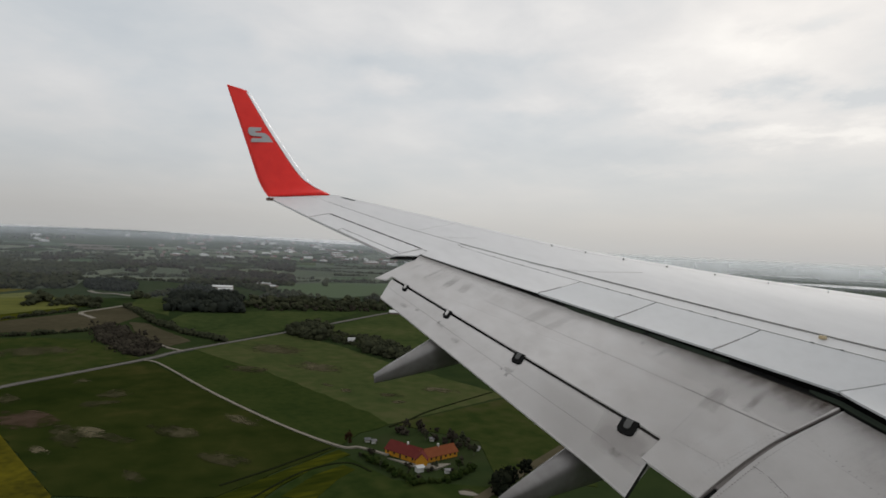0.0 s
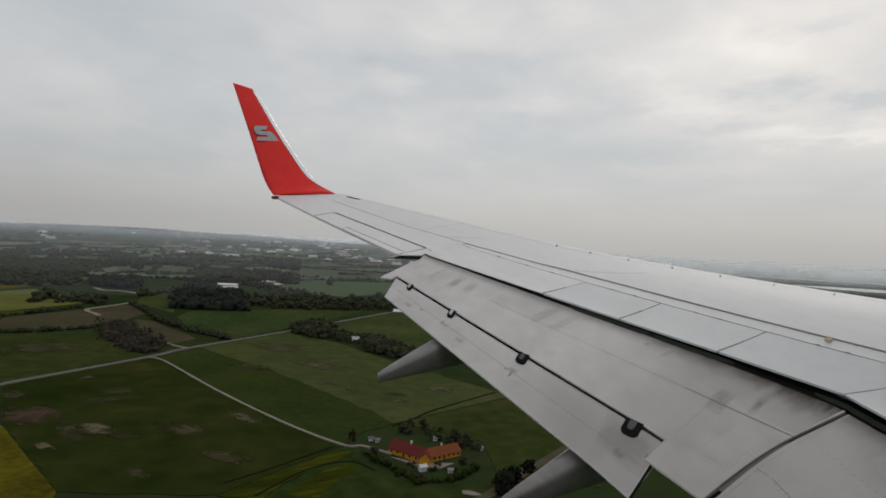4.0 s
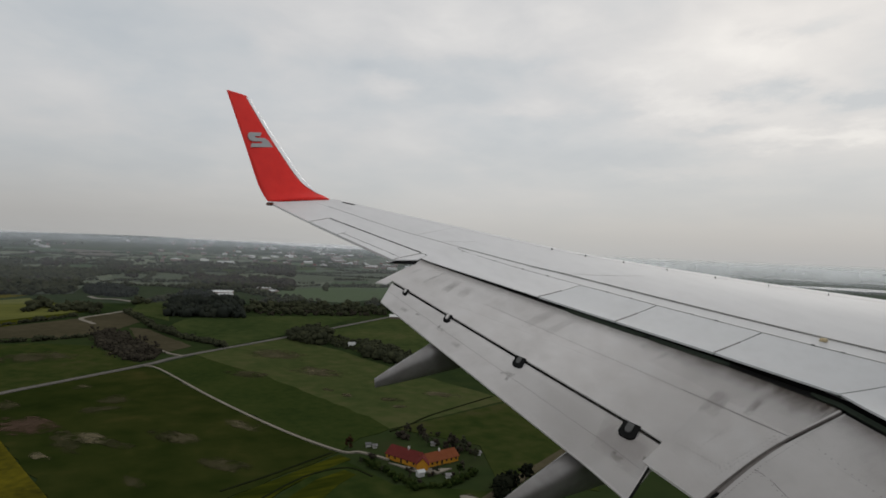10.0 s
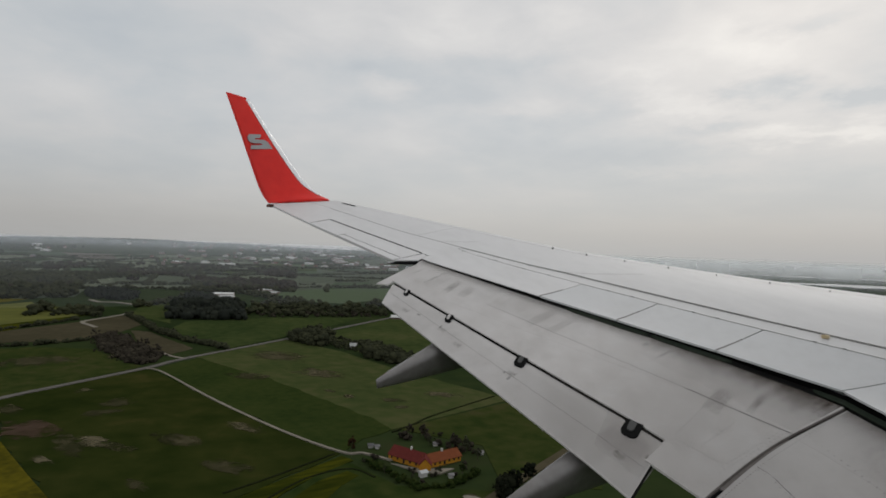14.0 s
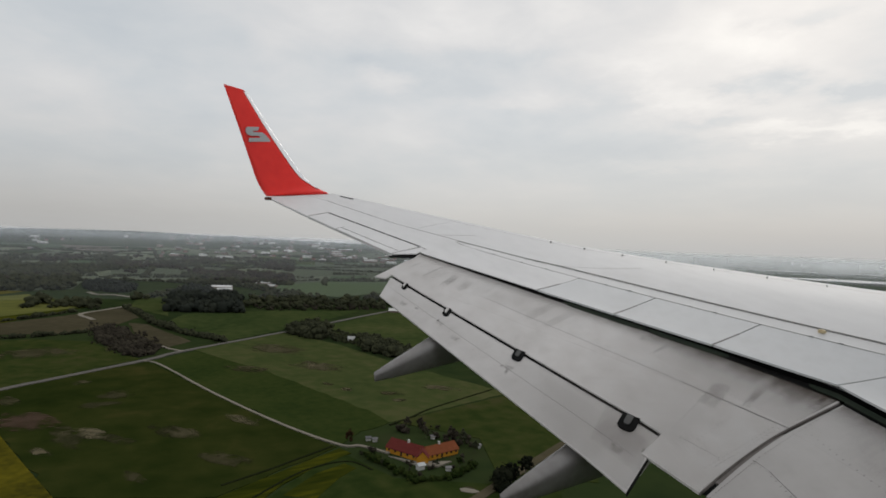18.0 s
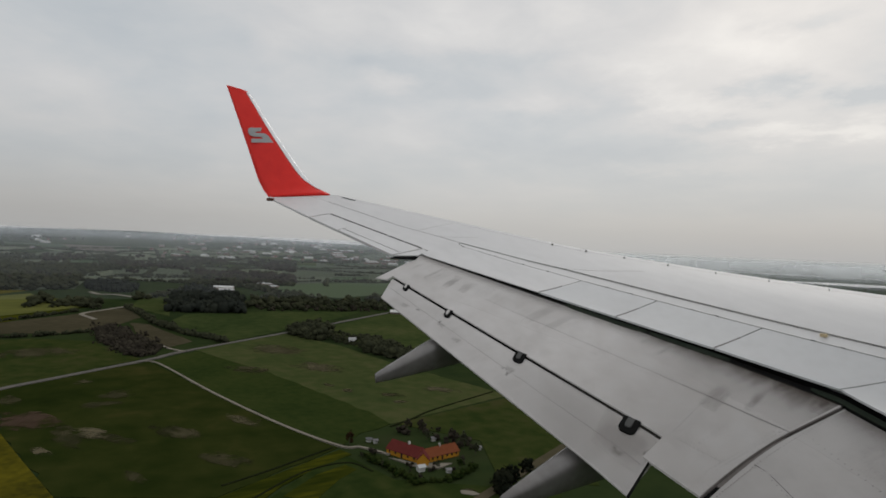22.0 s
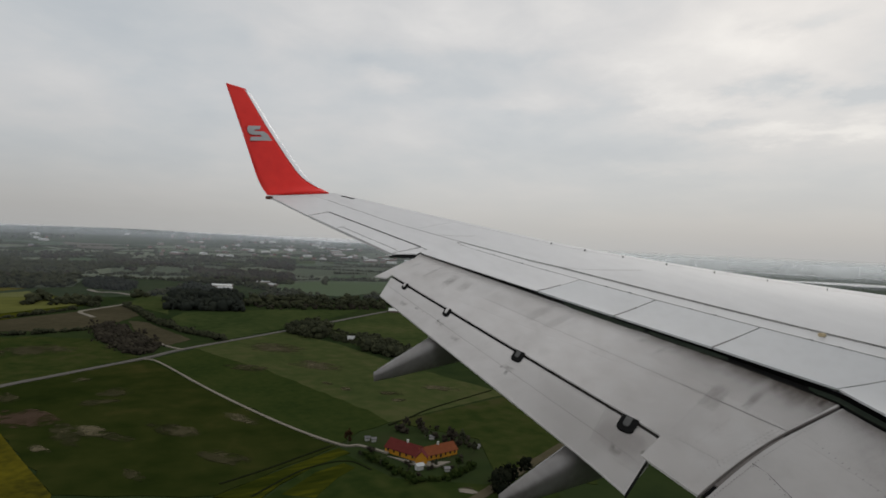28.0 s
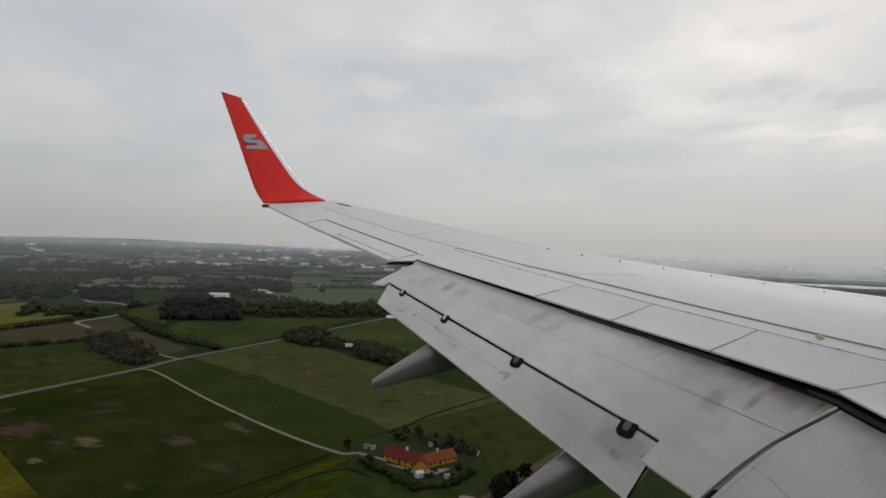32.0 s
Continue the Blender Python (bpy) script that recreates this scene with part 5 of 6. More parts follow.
for k in range(50):
    az, r = radians(rng.uniform(36, 97)), 1900 * (4100 / 1900) ** rng.random()
    x, y = EYE[0] - math.sin(az) * r, EYE[1] + math.cos(az) * r
    for j in range(int(rng.integers(8, 30))):
        a, d = rng.normal() * 60 * r / 2500, rng.normal() * 16
        pts.append((x + math.cos(az) * a - math.sin(az) * d, y + math.sin(az) * a + math.cos(az) * d))
wood("far_woods", pts, M["leaf"], "hazy dark woods across the distance", (5, 9), 2, 0, 1.5)
# loose brown woods on the rise behind the far fields
for mat_, seed in (("thicket", 0.0), ("leaf", 7.0)):
    pts = []
    while len(pts) < 1500:
        az, r = radians(rng.uniform(70, 96)), 1330 * (2750 / 1330) ** rng.random()
        x, y = EYE[0] - math.sin(az) * r, EYE[1] + math.cos(az) * r
        if noise.noise(Vector((x / 420, y / 150, seed))) > 0.12:
            pts.append((x, y))
    wood("far_woods", pts, M[mat_], "dark brownish woods across the distance", (5, 9), 2, 0, 1.5)
# trees along the shores
pts = []
for k in range(900):
    az, r = rng.uniform(10, 29.5), (2200 + 200 * rng.random(), 2850 + 420 * rng.random())[k % 2]
    if noise.noise(Vector((az * 0.5, r * 0.004, 2))) > -0.1:
        pts.append((EYE[0] - math.sin(radians(az)) * r, EYE[1] + math.cos(radians(az)) * r))
wood("shore_trees", pts, M["leaf"], "dark trees along the far shore", (1.5, 4), 2, 0, 1.6)
# a patchwork of fields on the rising ground, hedged in
nodes = {}
for i in range(10):
    for j in range(19):
        az, r = 34 + 3.6 * j + rng.uniform(-0.9, 0.9) + 0.9 * (i % 2), 1000 * 1.15 ** (i + rng.uniform(-0.3, 0.3))
        nodes[i, j] = Vector((EYE[0] - math.sin(radians(az)) * r, EYE[1] + math.cos(radians(az)) * r))
hedged = []
for i in range(9):
    for j in range(18):
        c = [nodes[i, j], nodes[i, j + 1], nodes[i + 1, j + 1], nodes[i + 1, j]]
        if i < 2 and 50 < 34 + 3.6 * j < 100:
            continue
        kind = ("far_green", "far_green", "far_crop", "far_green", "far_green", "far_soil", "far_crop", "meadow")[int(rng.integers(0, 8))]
        plot("field", c, M[kind], 0.2 + 0.06 * ((i + j) % 3), {"far_soil": "distant brown ploughed field between hedges", "far_crop": "distant dark green crop field", "far_green": "distant green pasture between hedges, paled for haze"}.get(kind, "distant green field between hedges"), cell=60.0)
        if rng.random() < 0.75:
            hedged += row_of(c[:2], 2.8, 1.8)
        if rng.random() < 0.25:
            hedged += row_of(c[1:3], 4.5, 2.2)
wood("far_hedges", hedged, M["leaf"], "dark hedges round the distant fields", (3.0, 7.0), 2, 0, 1.5)


def branch(bm, a, b, r0, r1):
    d = (b - a).normalized()
    x = d.orthogonal().normalized()
    y = d.cross(x)
    l0 = [bm.verts.new(a + (x * math.cos(q) + y * math.sin(q)) * r0) for q in [k / 6 * math.tau for k in range(6)]]
    l1 = [bm.verts.new(b + (x * math.cos(q) + y * math.sin(q)) * r1) for q in [k / 6 * math.tau for k in range(6)]]
    for i in range(6):
        j = (i + 1) % 6
        bm.faces.new((l0[i], l0[j], l1[j], l1[i]))


def tree(x, y, h, mat, label):
    root = tagged(new("tree"), label, "tree", "trees round the farm")
    root.location = (x, y, ground_z(x, y) + 0.2)
    bm = bmesh.new()
    branch(bm, Vector((0, 0, -0.5)), Vector((0, 0, h * 0.45)), h * 0.03, h * 0.018)
    cs, rs = [], []
    for k in range(7):
        q, up = k * 2.4 + rng.random(), h * (0.45 + 0.07 * k)
        reach = h * (0.30 - 0.028 * k)
        tip = Vector((math.cos(q) * reach, math.sin(q) * reach, up + h * 0.12))
        branch(bm, Vector((0, 0, h * (0.25 + 0.05 * k))), tip, h * 0.012, h * 0.004)
        for j in range(5):
            cs.append(tuple(tip * rng.uniform(0.75, 1.05) + Vector(rng.normal(size=3)) * h * 0.07))
            rs.append((h * rng.uniform(0.06, 0.11),) * 3)
    part("trunk", bm, M["bark"], root)
    clumps("crown", cs, rs, mat, root, 14)
    return root


for (x, y), h, k, lab in (((-267, 111), 7, "russet", "small russet tree beside the track"), ((-277, 148), 6, "thicket", "brown budding tree behind the farmhouse"), ((-271, 152), 7, "thicket", "brown budding tree behind the farmhouse"),
                          ((-248, 156), 8, "thicket", "brown budding tree beside the farmhouse"), ((-241, 158), 8, "leaf", "dark green tree beside the farmhouse"), ((-230, 157), 6, "leaf", "dark green tree beside the farmhouse"),
                          ((-218, 140), 5, "spring", "yellow-green tree by the farm garden"), ((-222, 131), 4, "leaf", "small tree in the farm garden"), ((-258, 148), 5, "leaf", "dark green tree behind the farmhouse"),
                          ((-193, 148), 10, "evergreen", "large dark tree beside the pasture"), ((-195, 157), 11, "evergreen", "large dark tree beside the pasture"), ((-188, 138), 8, "evergreen", "dark tree beside the pasture"), ((-248, 108), 3, "leaf", "small dark tree in the garden"), ((-234, 111), 3, "leaf", "small dark tree in the garden")):
    tree(x, y, h * 0.8, M[k], lab)
wood("garden_hedge", row_of([(-252, 110), (-230, 113), (-211, 115), (-209, 130), (-215, 146)], 0.9, 0.8), M["spring"], "low garden hedge round the farm", (1.2, 2.6), 3, 14, 1.3)
wood("garden_shrubs", inside([(-256, 112), (-234, 114), (-215, 117), (-211, 131), (-218, 147), (-228, 148), (-226, 130), (-239, 120), (-255, 117)], 5.5, 0.9), M["thicket"], "dark garden shrubs in front of the farm", (1.0, 2.6), 3, 12)
wood("garden_shrubs", inside([(-275, 141), (-282, 157), (-261, 165), (-237, 169), (-228, 158), (-237, 154), (-251, 149), (-265, 141)], 6.0, 1.0), M["thicket"], "dark shrubs and trees behind the farm", (1.2, 4.2), 4, 14)
plot("yard", [(-242, 119), (-229, 124), (-221, 131), (-224, 140), (-228, 131), (-232, 126)], M["gravel"], 0.5, "pale gravel yard before the farmhouse", "yard", wob=1.5, cell=5.0)
wood("garden_hedge", row_of([(-199, 150), (-187, 137)], 1.6, 1.6), M["evergreen"], "dark thicket beside the pasture", (3, 6), 4, 14)
plot("sand_patch", [(-197.5, 126), (-195, 125), (-191.5, 128), (-191, 131), (-194.5, 130.5), (-197, 128.5)], M["gravel"], 0.5, "pale sandy patch beside the pasture", "soil", wob=0.8, cell=2.0)


# ---- farm and far buildings ----
def house(a, b, deep, wall_h, ridge, wall, roof, label, category="house", windows=0, chimney=False, group=""):
    """A gabled house whose front wall runs from a to b in plan; the eye's side is the front."""
    a, b = Vector(a), Vector(b)
    long = (b - a).length
    mid = (a + b) / 2
    root = tagged(new("house" if category == "house" else category), label, category, group)
    root.matrix_basis = Matrix.Translation((mid.x, mid.y, ground_z(mid.x, mid.y) + 0.2)) @ Matrix.Rotation(math.atan2(b.y - a.y, b.x - a.x), 4, "Z")
    hl = long / 2
    bm = bmesh.new()
    sec = [(0, -0.6), (deep, -0.6), (deep, wall_h), (deep / 2, ridge - 0.25), (0, wall_h)]
    l0 = [bm.verts.new((-hl, y, z)) for y, z in sec]
    l1 = [bm.verts.new((hl, y, z)) for y, z in sec]
    bm.faces.new(l0)
    bm.faces.new(l1[::-1])
    for i in range(5):
        j = (i + 1) % 5
        bm.faces.new((l0[i], l1[i], l1[j], l0[j]))
    bmesh.ops.recalc_face_normals(bm, faces=bm.faces)
    part("wall", bm, wall, root, smooth=False)
    for side in (-1, 1):
        bm = bmesh.new()
        y0 = -0.5 if side < 0 else deep + 0.5
        e = wall_h - 0.5 * (ridge - wall_h) / (deep / 2)
        sheet(bm, [[Vector((x, y0, e + 0.1)), Vector((x, deep / 2, ridge))] for x in (-hl - 0.4, hl + 0.4)], 0.22)
        bmesh.ops.recalc_face_normals(bm, faces=bm.faces)
        part("roof", bm, roof, root, smooth=False)
    for k in range(windows):
        x = lerp(-hl, hl, (k + 0.5) / windows)
        big = k == windows // 2
        bm = bmesh.new()
        bmesh.ops.create_cube(bm, size=1, matrix=Matrix.Translation((x, -0.02, 1.05 if big else wall_h * 0.55)) @ Matrix.Diagonal((1.0, 0.10, 2.1 if big else 1.1, 1)))
        part("door" if big else "window", bm, M["dark_glass"], root, smooth=False)
    if chimney:
        bm = bmesh.new()
        bmesh.ops.create_cube(bm, size=1, matrix=Matrix.Translation((hl * 0.1, deep / 2, ridge + 0.4)) @ Matrix.Diagonal((0.7, 0.7, 1.4, 1)))
        part("chimney", bm, M["pale_wall"], root, smooth=False)
    return root


def facing(a, b):
    """Orders the ends so that the depth runs away from the eye."""
    a, b = Vector(a), Vector(b)
    n = Vector((-(b - a).y, (b - a).x))
    return (a, b) if n.dot((a + b) / 2 - Vector(EYE[:2])) > 0 else (b, a)


house(*facing((-249, 121), (-232, 127)), 8, 2.5, 5.6, M["ochre"], M["tile_red"], "ochre farmhouse with a red tiled roof", windows=5, chimney=True)
house(*facing((-230, 130), (-232, 149)), 7, 2.4, 5.0, M["ochre"], M["tile_orange"], "ochre farm wing with an orange tiled roof", windows=7, chimney=True)
house((-226.4, 129.4), (-233, 133.4), 5, 2.8, 5.4, M["ochre"], M["tile_red"], "ochre gabled cross wing of the farm")
house(*facing((-222, 122), (-222, 125)), 2.4, 2.0, 2.7, M["pale_wall"], M["pale_roof"], "small pale shed in the farm garden", "shed")
for (x, y), w in (((-267, 120), 3.5), ((-264, 122), 3), ((-255, 149), 3), ((-234, 161), 3), ((-216, 132), 3)):
    house((x, y), (x + 0.6, y + w * 0.6), 1.5, 1.4, 1.9, M["pale_wall"], M["slate"], "small pale garden shed", "shed")
house(*facing((-542, 237), (-540, 243)), 4, 1.9, 4.2, M["pale_wall"], M["pale_roof"], "white house among trees", windows=3)
for p0, p1, d in (((-1174, 256), (-1161, 289), 26), ((-1113, 254), (-1112, 279), 16), ((-1273, 368), (-1258, 396), 24), ((-1199, 366), (-1186, 377), 14), ((-744, 390), (-724, 422), 20)):
    house(*facing(p0, p1), d, 2.4, 4.8, M["brick_wall"], M["pale_roof"], "long pale barn with a light sheet roof", "barn", group="pale barns")

# far towns: pale and brick buildings on the rising ground
proto = [house((4000 + 60 * k, -4000), (4000 + 60 * k + w, -4000), d, h, r, M[a], M[b], "small distant building, pale in the haze", "building", windows=0, group="buildings of the far towns")
         for k, (w, d, h, r, a, b) in enumerate(((40, 22, 8, 11, "pale_wall", "pale_roof"), (18, 10, 5, 9, "brick_wall", "slate"), (60, 30, 9, 11, "brick_wall", "pale_roof"), (24, 14, 12, 14, "brick_wall", "slate"), (16, 10, 5, 9, "brick_wall", "tile_red")))]
for k in range(130):
    az, r = radians(rng.uniform(44, 94)), rng.uniform(3000, 4300)
    if k % 4:
        az, r = radians(rng.choice([62, 68, 72, 77]) + rng.normal() * 2.4), rng.uniform(2700, 4200)
    x, y = EYE[0] - math.sin(az) * r, EYE[1] + math.cos(az) * r
    copy_thing(proto[int(rng.integers(0, 5))], pose(x, y, ground_z(x, y) - 0.3, 0, 0, rng.uniform(0, 180)))
for k, pr in enumerate(proto):
    az, r = radians(60 + 7 * k), 2900 + 200 * k
    x, y = EYE[0] - math.sin(az) * r, EYE[1] + math.cos(az) * r
    pr.matrix_basis = pose(x, y, ground_z(x, y) - 0.3, 0, 0, 40 * k)


# ---- the land along the glide path, before and after the farm ----
M["lake"] = material("lake_water", [(0.010, 0.012, 0.012), (0.016, 0.018, 0.018)], 0.05, 0.02, 0.4, spec=0.5)
M["reed"] = material("dry_reeds", [(0.09, 0.065, 0.03), (0.15, 0.11, 0.055)], 0.95, 0.1, 1.0, spec=0.0, island=0.3)
M["yellow_wall"] = material("yellow_cladding", [(0.42, 0.26, 0.03), (0.5, 0.32, 0.05)], 0.7, 0.1)
M["blue_letters"] = material("blue_letters", [(0.03, 0.06, 0.22), (0.04, 0.08, 0.28)], 0.6, 1.0)
M["tyre"] = material("tyre_rubber", [(0.01, 0.01, 0.01), (0.02, 0.02, 0.02)], 0.8, 5.0)
M["line_paint"] = material("road_paint", [(0.4, 0.4, 0.39), (0.55, 0.55, 0.53)], 0.8, 1.0)
CAR_PAINT = [material("car_paint_" + n, [c, tuple(v * 1.1 for v in c)], 0.25, 2.0) for n, c in (("white", (0.6, 0.6, 0.6)), ("silver", (0.35, 0.36, 0.37)), ("black", (0.02, 0.02, 0.022)), ("red", (0.35, 0.03, 0.025)), ("blue", (0.03, 0.06, 0.2)), ("orange", (0.5, 0.18, 0.02)))]

# fields of the first stretch
plot("field", [(-1148, -1217), (-1250, -1142), (-1256, -1111), (-1175, -1061), (-1093, -1110)], M["crop"], 0.113, "bright green field before the red farm")
plot("field", [(-1293, -1107), (-1386, -1040), (-1416, -955), (-1399, -894), (-1180, -1055), (-1248, -1094)], M["grass"], 0.122, "dull green field behind the red farm")
plot("field", [(-1780, -1004), (-1941, -814), (-1838, -689), (-1629, -908), (-1669, -982)], M["grass"], 0.113, "light green field beyond a hedge")
plot("field", [(-1632, -1233), (-1771, -1146), (-1737, -1073), (-1626, -1114)], M["grass"], 0.113, "light green field between woods")
plot("field", [(-1189, -1046), (-1375, -911), (-1342, -825), (-1206, -793), (-992, -960), (-1070, -1111)], M["crop"], 0.135, "dark green crop field between two farms")
plot("field", [(-1244, -1025), (-1408, -951), (-1378, -866), (-1150, -737), (-1112, -766), (-1176, -861), (-1133, -911), (-1092, -880), (-966, -974), (-981, -1014)], M["crop"], 0.149, "dark green field behind the orange farm")
plot("field", [(-1073, -876), (-1021, -806), (-906, -870), (-956, -967)], M["crop"], 0.140, "dark green crop before the long hall")
plot("field", [(-1075, -755), (-1016, -645), (-902, -686), (-857, -774), (-899, -856), (-1013, -798)], M["crop"], 0.135, "dark green crop beside the hall")
plot("clearing", [(-774, -628), (-921, -499), (-1092, -421), (-945, -408), (-892, -473)], M["grass"], 0.135, "rough green clearing behind the yard", "meadow")
plot("rape_field", [(-1141, -196), (-1227, -132), (-1142, -20), (-976, -127)], M["rape"], 0.158, "yellow rape field between woods")
plot("field", [(-817, -322), (-846, -261), (-810, -206), (-758, -247), (-787, -317)], M["crop"], 0.135, "small green field between woods")
plot("rough_ground", [(-709, -347), (-708, -244), (-602, -211), (-532, -277), (-577, -367)], M["grass"], 0.135, "rough brownish green heath", "meadow")
# junction with the flowering fields
plot("rape_field", [(-584, -138), (-604, -94), (-544, -66), (-459, -53), (-448, -91), (-454, -135), (-465, -144)], M["rape"], 0.162, "bright yellow rape field at the road junction")
plot("rape_field", [(-431, -141), (-433, -99), (-435, -49), (-390, -35), (-345, -59), (-387, -152)], M["rape"], 0.167, "bright yellow rape field along the side road")
plot("rape_field", [(-849, -152), (-1058, -7), (-914, 57), (-726, -61), (-705, -119)], M["rape_thin"], 0.158, "striped yellow-green rape field")
plot("rape_field", [(-1162, -248), (-1245, -157), (-1148, -82), (-1007, -179)], M["rape"], 0.158, "yellow rape field behind a hedge")
plot("field", [(-518, -273), (-523, -201), (-424, -169), (-402, -171), (-454, -271)], M["grass"], 0.135, "dark green field beside the main road")
plot("field", [(-574, -70), (-613, -1), (-519, 15), (-456, -52)], M["crop"], 0.126, "dark green field with bare patches")
ribbon("road", [(-753, -173), (-638, -157), (-536, -154), (-461, -157), (-400, -167), (-361, -176)], 11, M["asphalt"], 0.62, "wide grey main road with painted lines")
ribbon("road_line", [(-753, -173), (-638, -157), (-536, -154), (-461, -157), (-400, -167), (-361, -176)], 0.5, M["line_paint"], 0.66, "white centre line of the main road", "road marking")
ribbon("road", [(-450, -147), (-442, -128), (-437, -97), (-447, -54), (-414, -57)], 5.6, M["asphalt"], 0.60, "grey asphalt side road to the junction")
ribbon("layby", [(-611, -160), (-541, -165), (-499, -158)], 8, M["gravel"], 0.58, "pale lay-by beside the main road", "parking")
# the last stretch: field with ponds, then the lake
plot("field", [(-133, 284), (-579, 366), (-635, 514), (-421, 615), (-94, 523), (48, 407), (-8, 289)], M["crop"], 0.117, "wide dark green field with bare sandy streaks")
for pts_ in ([(-204, 292), (-226, 311), (-226, 346), (-185, 341), (-157, 316), (-154, 295)], [(-9, 378), (-13, 409), (23, 400), (42, 401), (35, 385), (19, 379)]):
    plot("pond", pts_, M["lake"], 0.203, "shallow brown pond in a green field", "pond", kind="structure", wob=2.0, cell=8.0)
ribbon("track", [(-230, 351), (-105, 347), (-55, 345), (-11, 343), (12, 351), (25, 361)], 3, M["gravel"], 0.5, "sandy field track past the ponds")
ribbon("track", [(-81, 349), (-97, 364), (-120, 382)], 2.5, M["gravel"], 0.5, "sandy side track in a field")
plot("field", [(-198, 522), (139, 535), (134, 568), (41, 635), (-86, 725), (-235, 693)], M["crop"], 0.122, "green field with sandy streaks beside the lake")
for k, (x, y, rx, ry) in enumerate([(*(-22, 546), 45, 7), (*(-39, 595), 40, 6), (*(-110, 568), 40, 6), (*(-110, 626), 30, 5), (*(-165, 383), 22, 7), (*(-31, 365), 14, 4), (*(-313, 509), 20, 6), (*(11, 355), 8, 3)]):
    ring = [(x + rx * math.cos(q) * (0.8 + 0.4 * random.random()), y + ry * math.sin(q) * (0.8 + 0.4 * random.random())) for q in [j / 12 * math.tau for j in range(12)]]
    plot("dry_patch", ring, M["patch"], 0.207 + 0.01 * k, "sandy bare streak in a green field", "soil", wob=2.0, cell=6.0)
SHORE = [(172, 568), (149, 577), (125, 597), (78, 628), (8, 680), (-8, 741), (19, 796), (98, 789), (189, 714), (218, 651), (203, 620), (188, 590)]
plot("lake", SHORE, M["lake"], 0.270, "still dark grey lake edged by reeds", "lake", kind="structure", wob=3.0, cell=10.0)
wood("reed_belt", row_of(SHORE[:7], 1.2, 1.5), M["reed"], "dry yellow reed belt along the lake", (1.0, 2.0), 2, 4)
wood("shore_trees", row_of([(163, 558), (126, 577), (63, 621), (-37, 692), (-45, 762), (-26, 833)], 3.5, 5), M["leaf"], "dark trees along the lake shore", (4, 9), 3, 6)
wood("shore_trees", row_of([(181, 567), (197, 601), (217, 634), (227, 661)], 2.5, 3), M["spring"], "fresh green trees on the near shore", (4, 7), 4, 10)

# tracks and woods of the first half
ribbon("track", [(-1488, -1000), (-1373, -1076), (-1276, -1135), (-1229, -1178), (-1165, -1207)], 3, M["gravel"], 0.55, "pale winding path through the scrub")
ribbon("road", [(-1928, -1352), (-1825, -1209), (-1649, -972), (-1564, -875), (-1747, -668)], 6, M["asphalt"], 0.55, "grey country road behind fields")
ribbon("track", [(-1277, -1123), (-1261, -1109), (-1236, -1104)], 7, M["gravel"], 0.56, "pale gravel farm drive")
ribbon("track", [(-920, -495), (-1113, -417), (-1169, -396), (-1317, -325)], 4, M["gravel"], 0.56, "pale track through the clearing")
ribbon("track", [(-1110, -408), (-959, -404), (-873, -397), (-756, -379)], 5, M["gravel"], 0.57, "pale road past the yard")
for a in (((-829, -425), (-767, -446), (-742, -426), (-725, -419)), ((-729, -429), (-677, -448), (-649, -455)), ((-725, -419), (-672, -438), (-646, -450)), ((-718, -404), (-667, -403), (-625, -406)), ((-709, -399), (-652, -396), (-621, -398))):
    ribbon("dirt_track", list(a), 4, M["bare"], 0.58, "brown winding dirt track in grass", "track")
wood("scrub", inside([(-1506, -1335), (-1571, -1172), (-1594, -993), (-1273, -1148), (-1198, -1206), (-1245, -1325)], 11), M["leaf"], "brownish green scrub and woodland", (4, 9), 3, 4)
wood("woodland", inside([(-1549, -889), (-1525, -584), (-1198, -532), (-1036, -642), (-1102, -742), (-1304, -819)], 11), M["leaf"], "dark mixed woodland behind the fields", (8, 14), 3, 4)
wood("woodland", inside([(-1140, -840), (-1729, -784), (-2056, -419), (-1623, -180), (-992, -476), (-971, -573), (-1000, -625), (-1068, -724)], 12), M["spring"], "fresh green mixed woodland", (8, 14), 3, 3)
wood("woodland", inside([(-1135, -413), (-1773, -207), (-1757, 92), (-872, -292), (-776, -370), (-910, -391)], 10), M["leaf"], "dark green woodland beside the yard", (8, 13), 3, 4)
wood("yard_trees", inside([(-778, -673), (-846, -636), (-779, -627), (-711, -480), (-736, -430), (-669, -478), (-753, -657)], 6), M["leaf"], "dark trees in front of the car park", (7, 12), 4, 8)
wood("woodland", inside([(-775, -389), (-808, -267), (-655, -269), (-587, -330), (-615, -387), (-685, -391)], 7), M["leaf"], "dark thicket beside the heath", (5, 9), 3, 5)
wood("conifer_wood", inside([(-759, -252), (-805, -198), (-639, -180), (-575, -193), (-551, -235)], 6), M["conifer"], "dark conifer stand by the main road", (10, 15), 3, 6)
wood("scrub", inside([(-722, -281), (-758, -248), (-553, -235), (-584, -178), (-465, -165), (-441, -172), (-520, -202), (-518, -273)], 8), M["spring"], "fresh green scrub beside the main road", (4, 8), 3, 6)
wood("hedge", row_of([(-1016, -215), (-824, -171), (-663, -130), (-631, -107), (-683, -44)], 4, 3), M["leaf"], "dark hedge between road and fields", (5, 9), 3, 6)
wood("hedge", row_of([(-962, -974), (-1024, -938), (-1076, -900), (-1093, -854)], 2.5, 1.2), M["leaf"], "low dark hedge across the field", (2, 4), 3, 6)
wood("hedge", row_of([(-1017, -808), (-952, -840), (-906, -870)], 3, 3), M["leaf"], "dark overgrown hedge beside the hall", (3, 6), 3, 6)

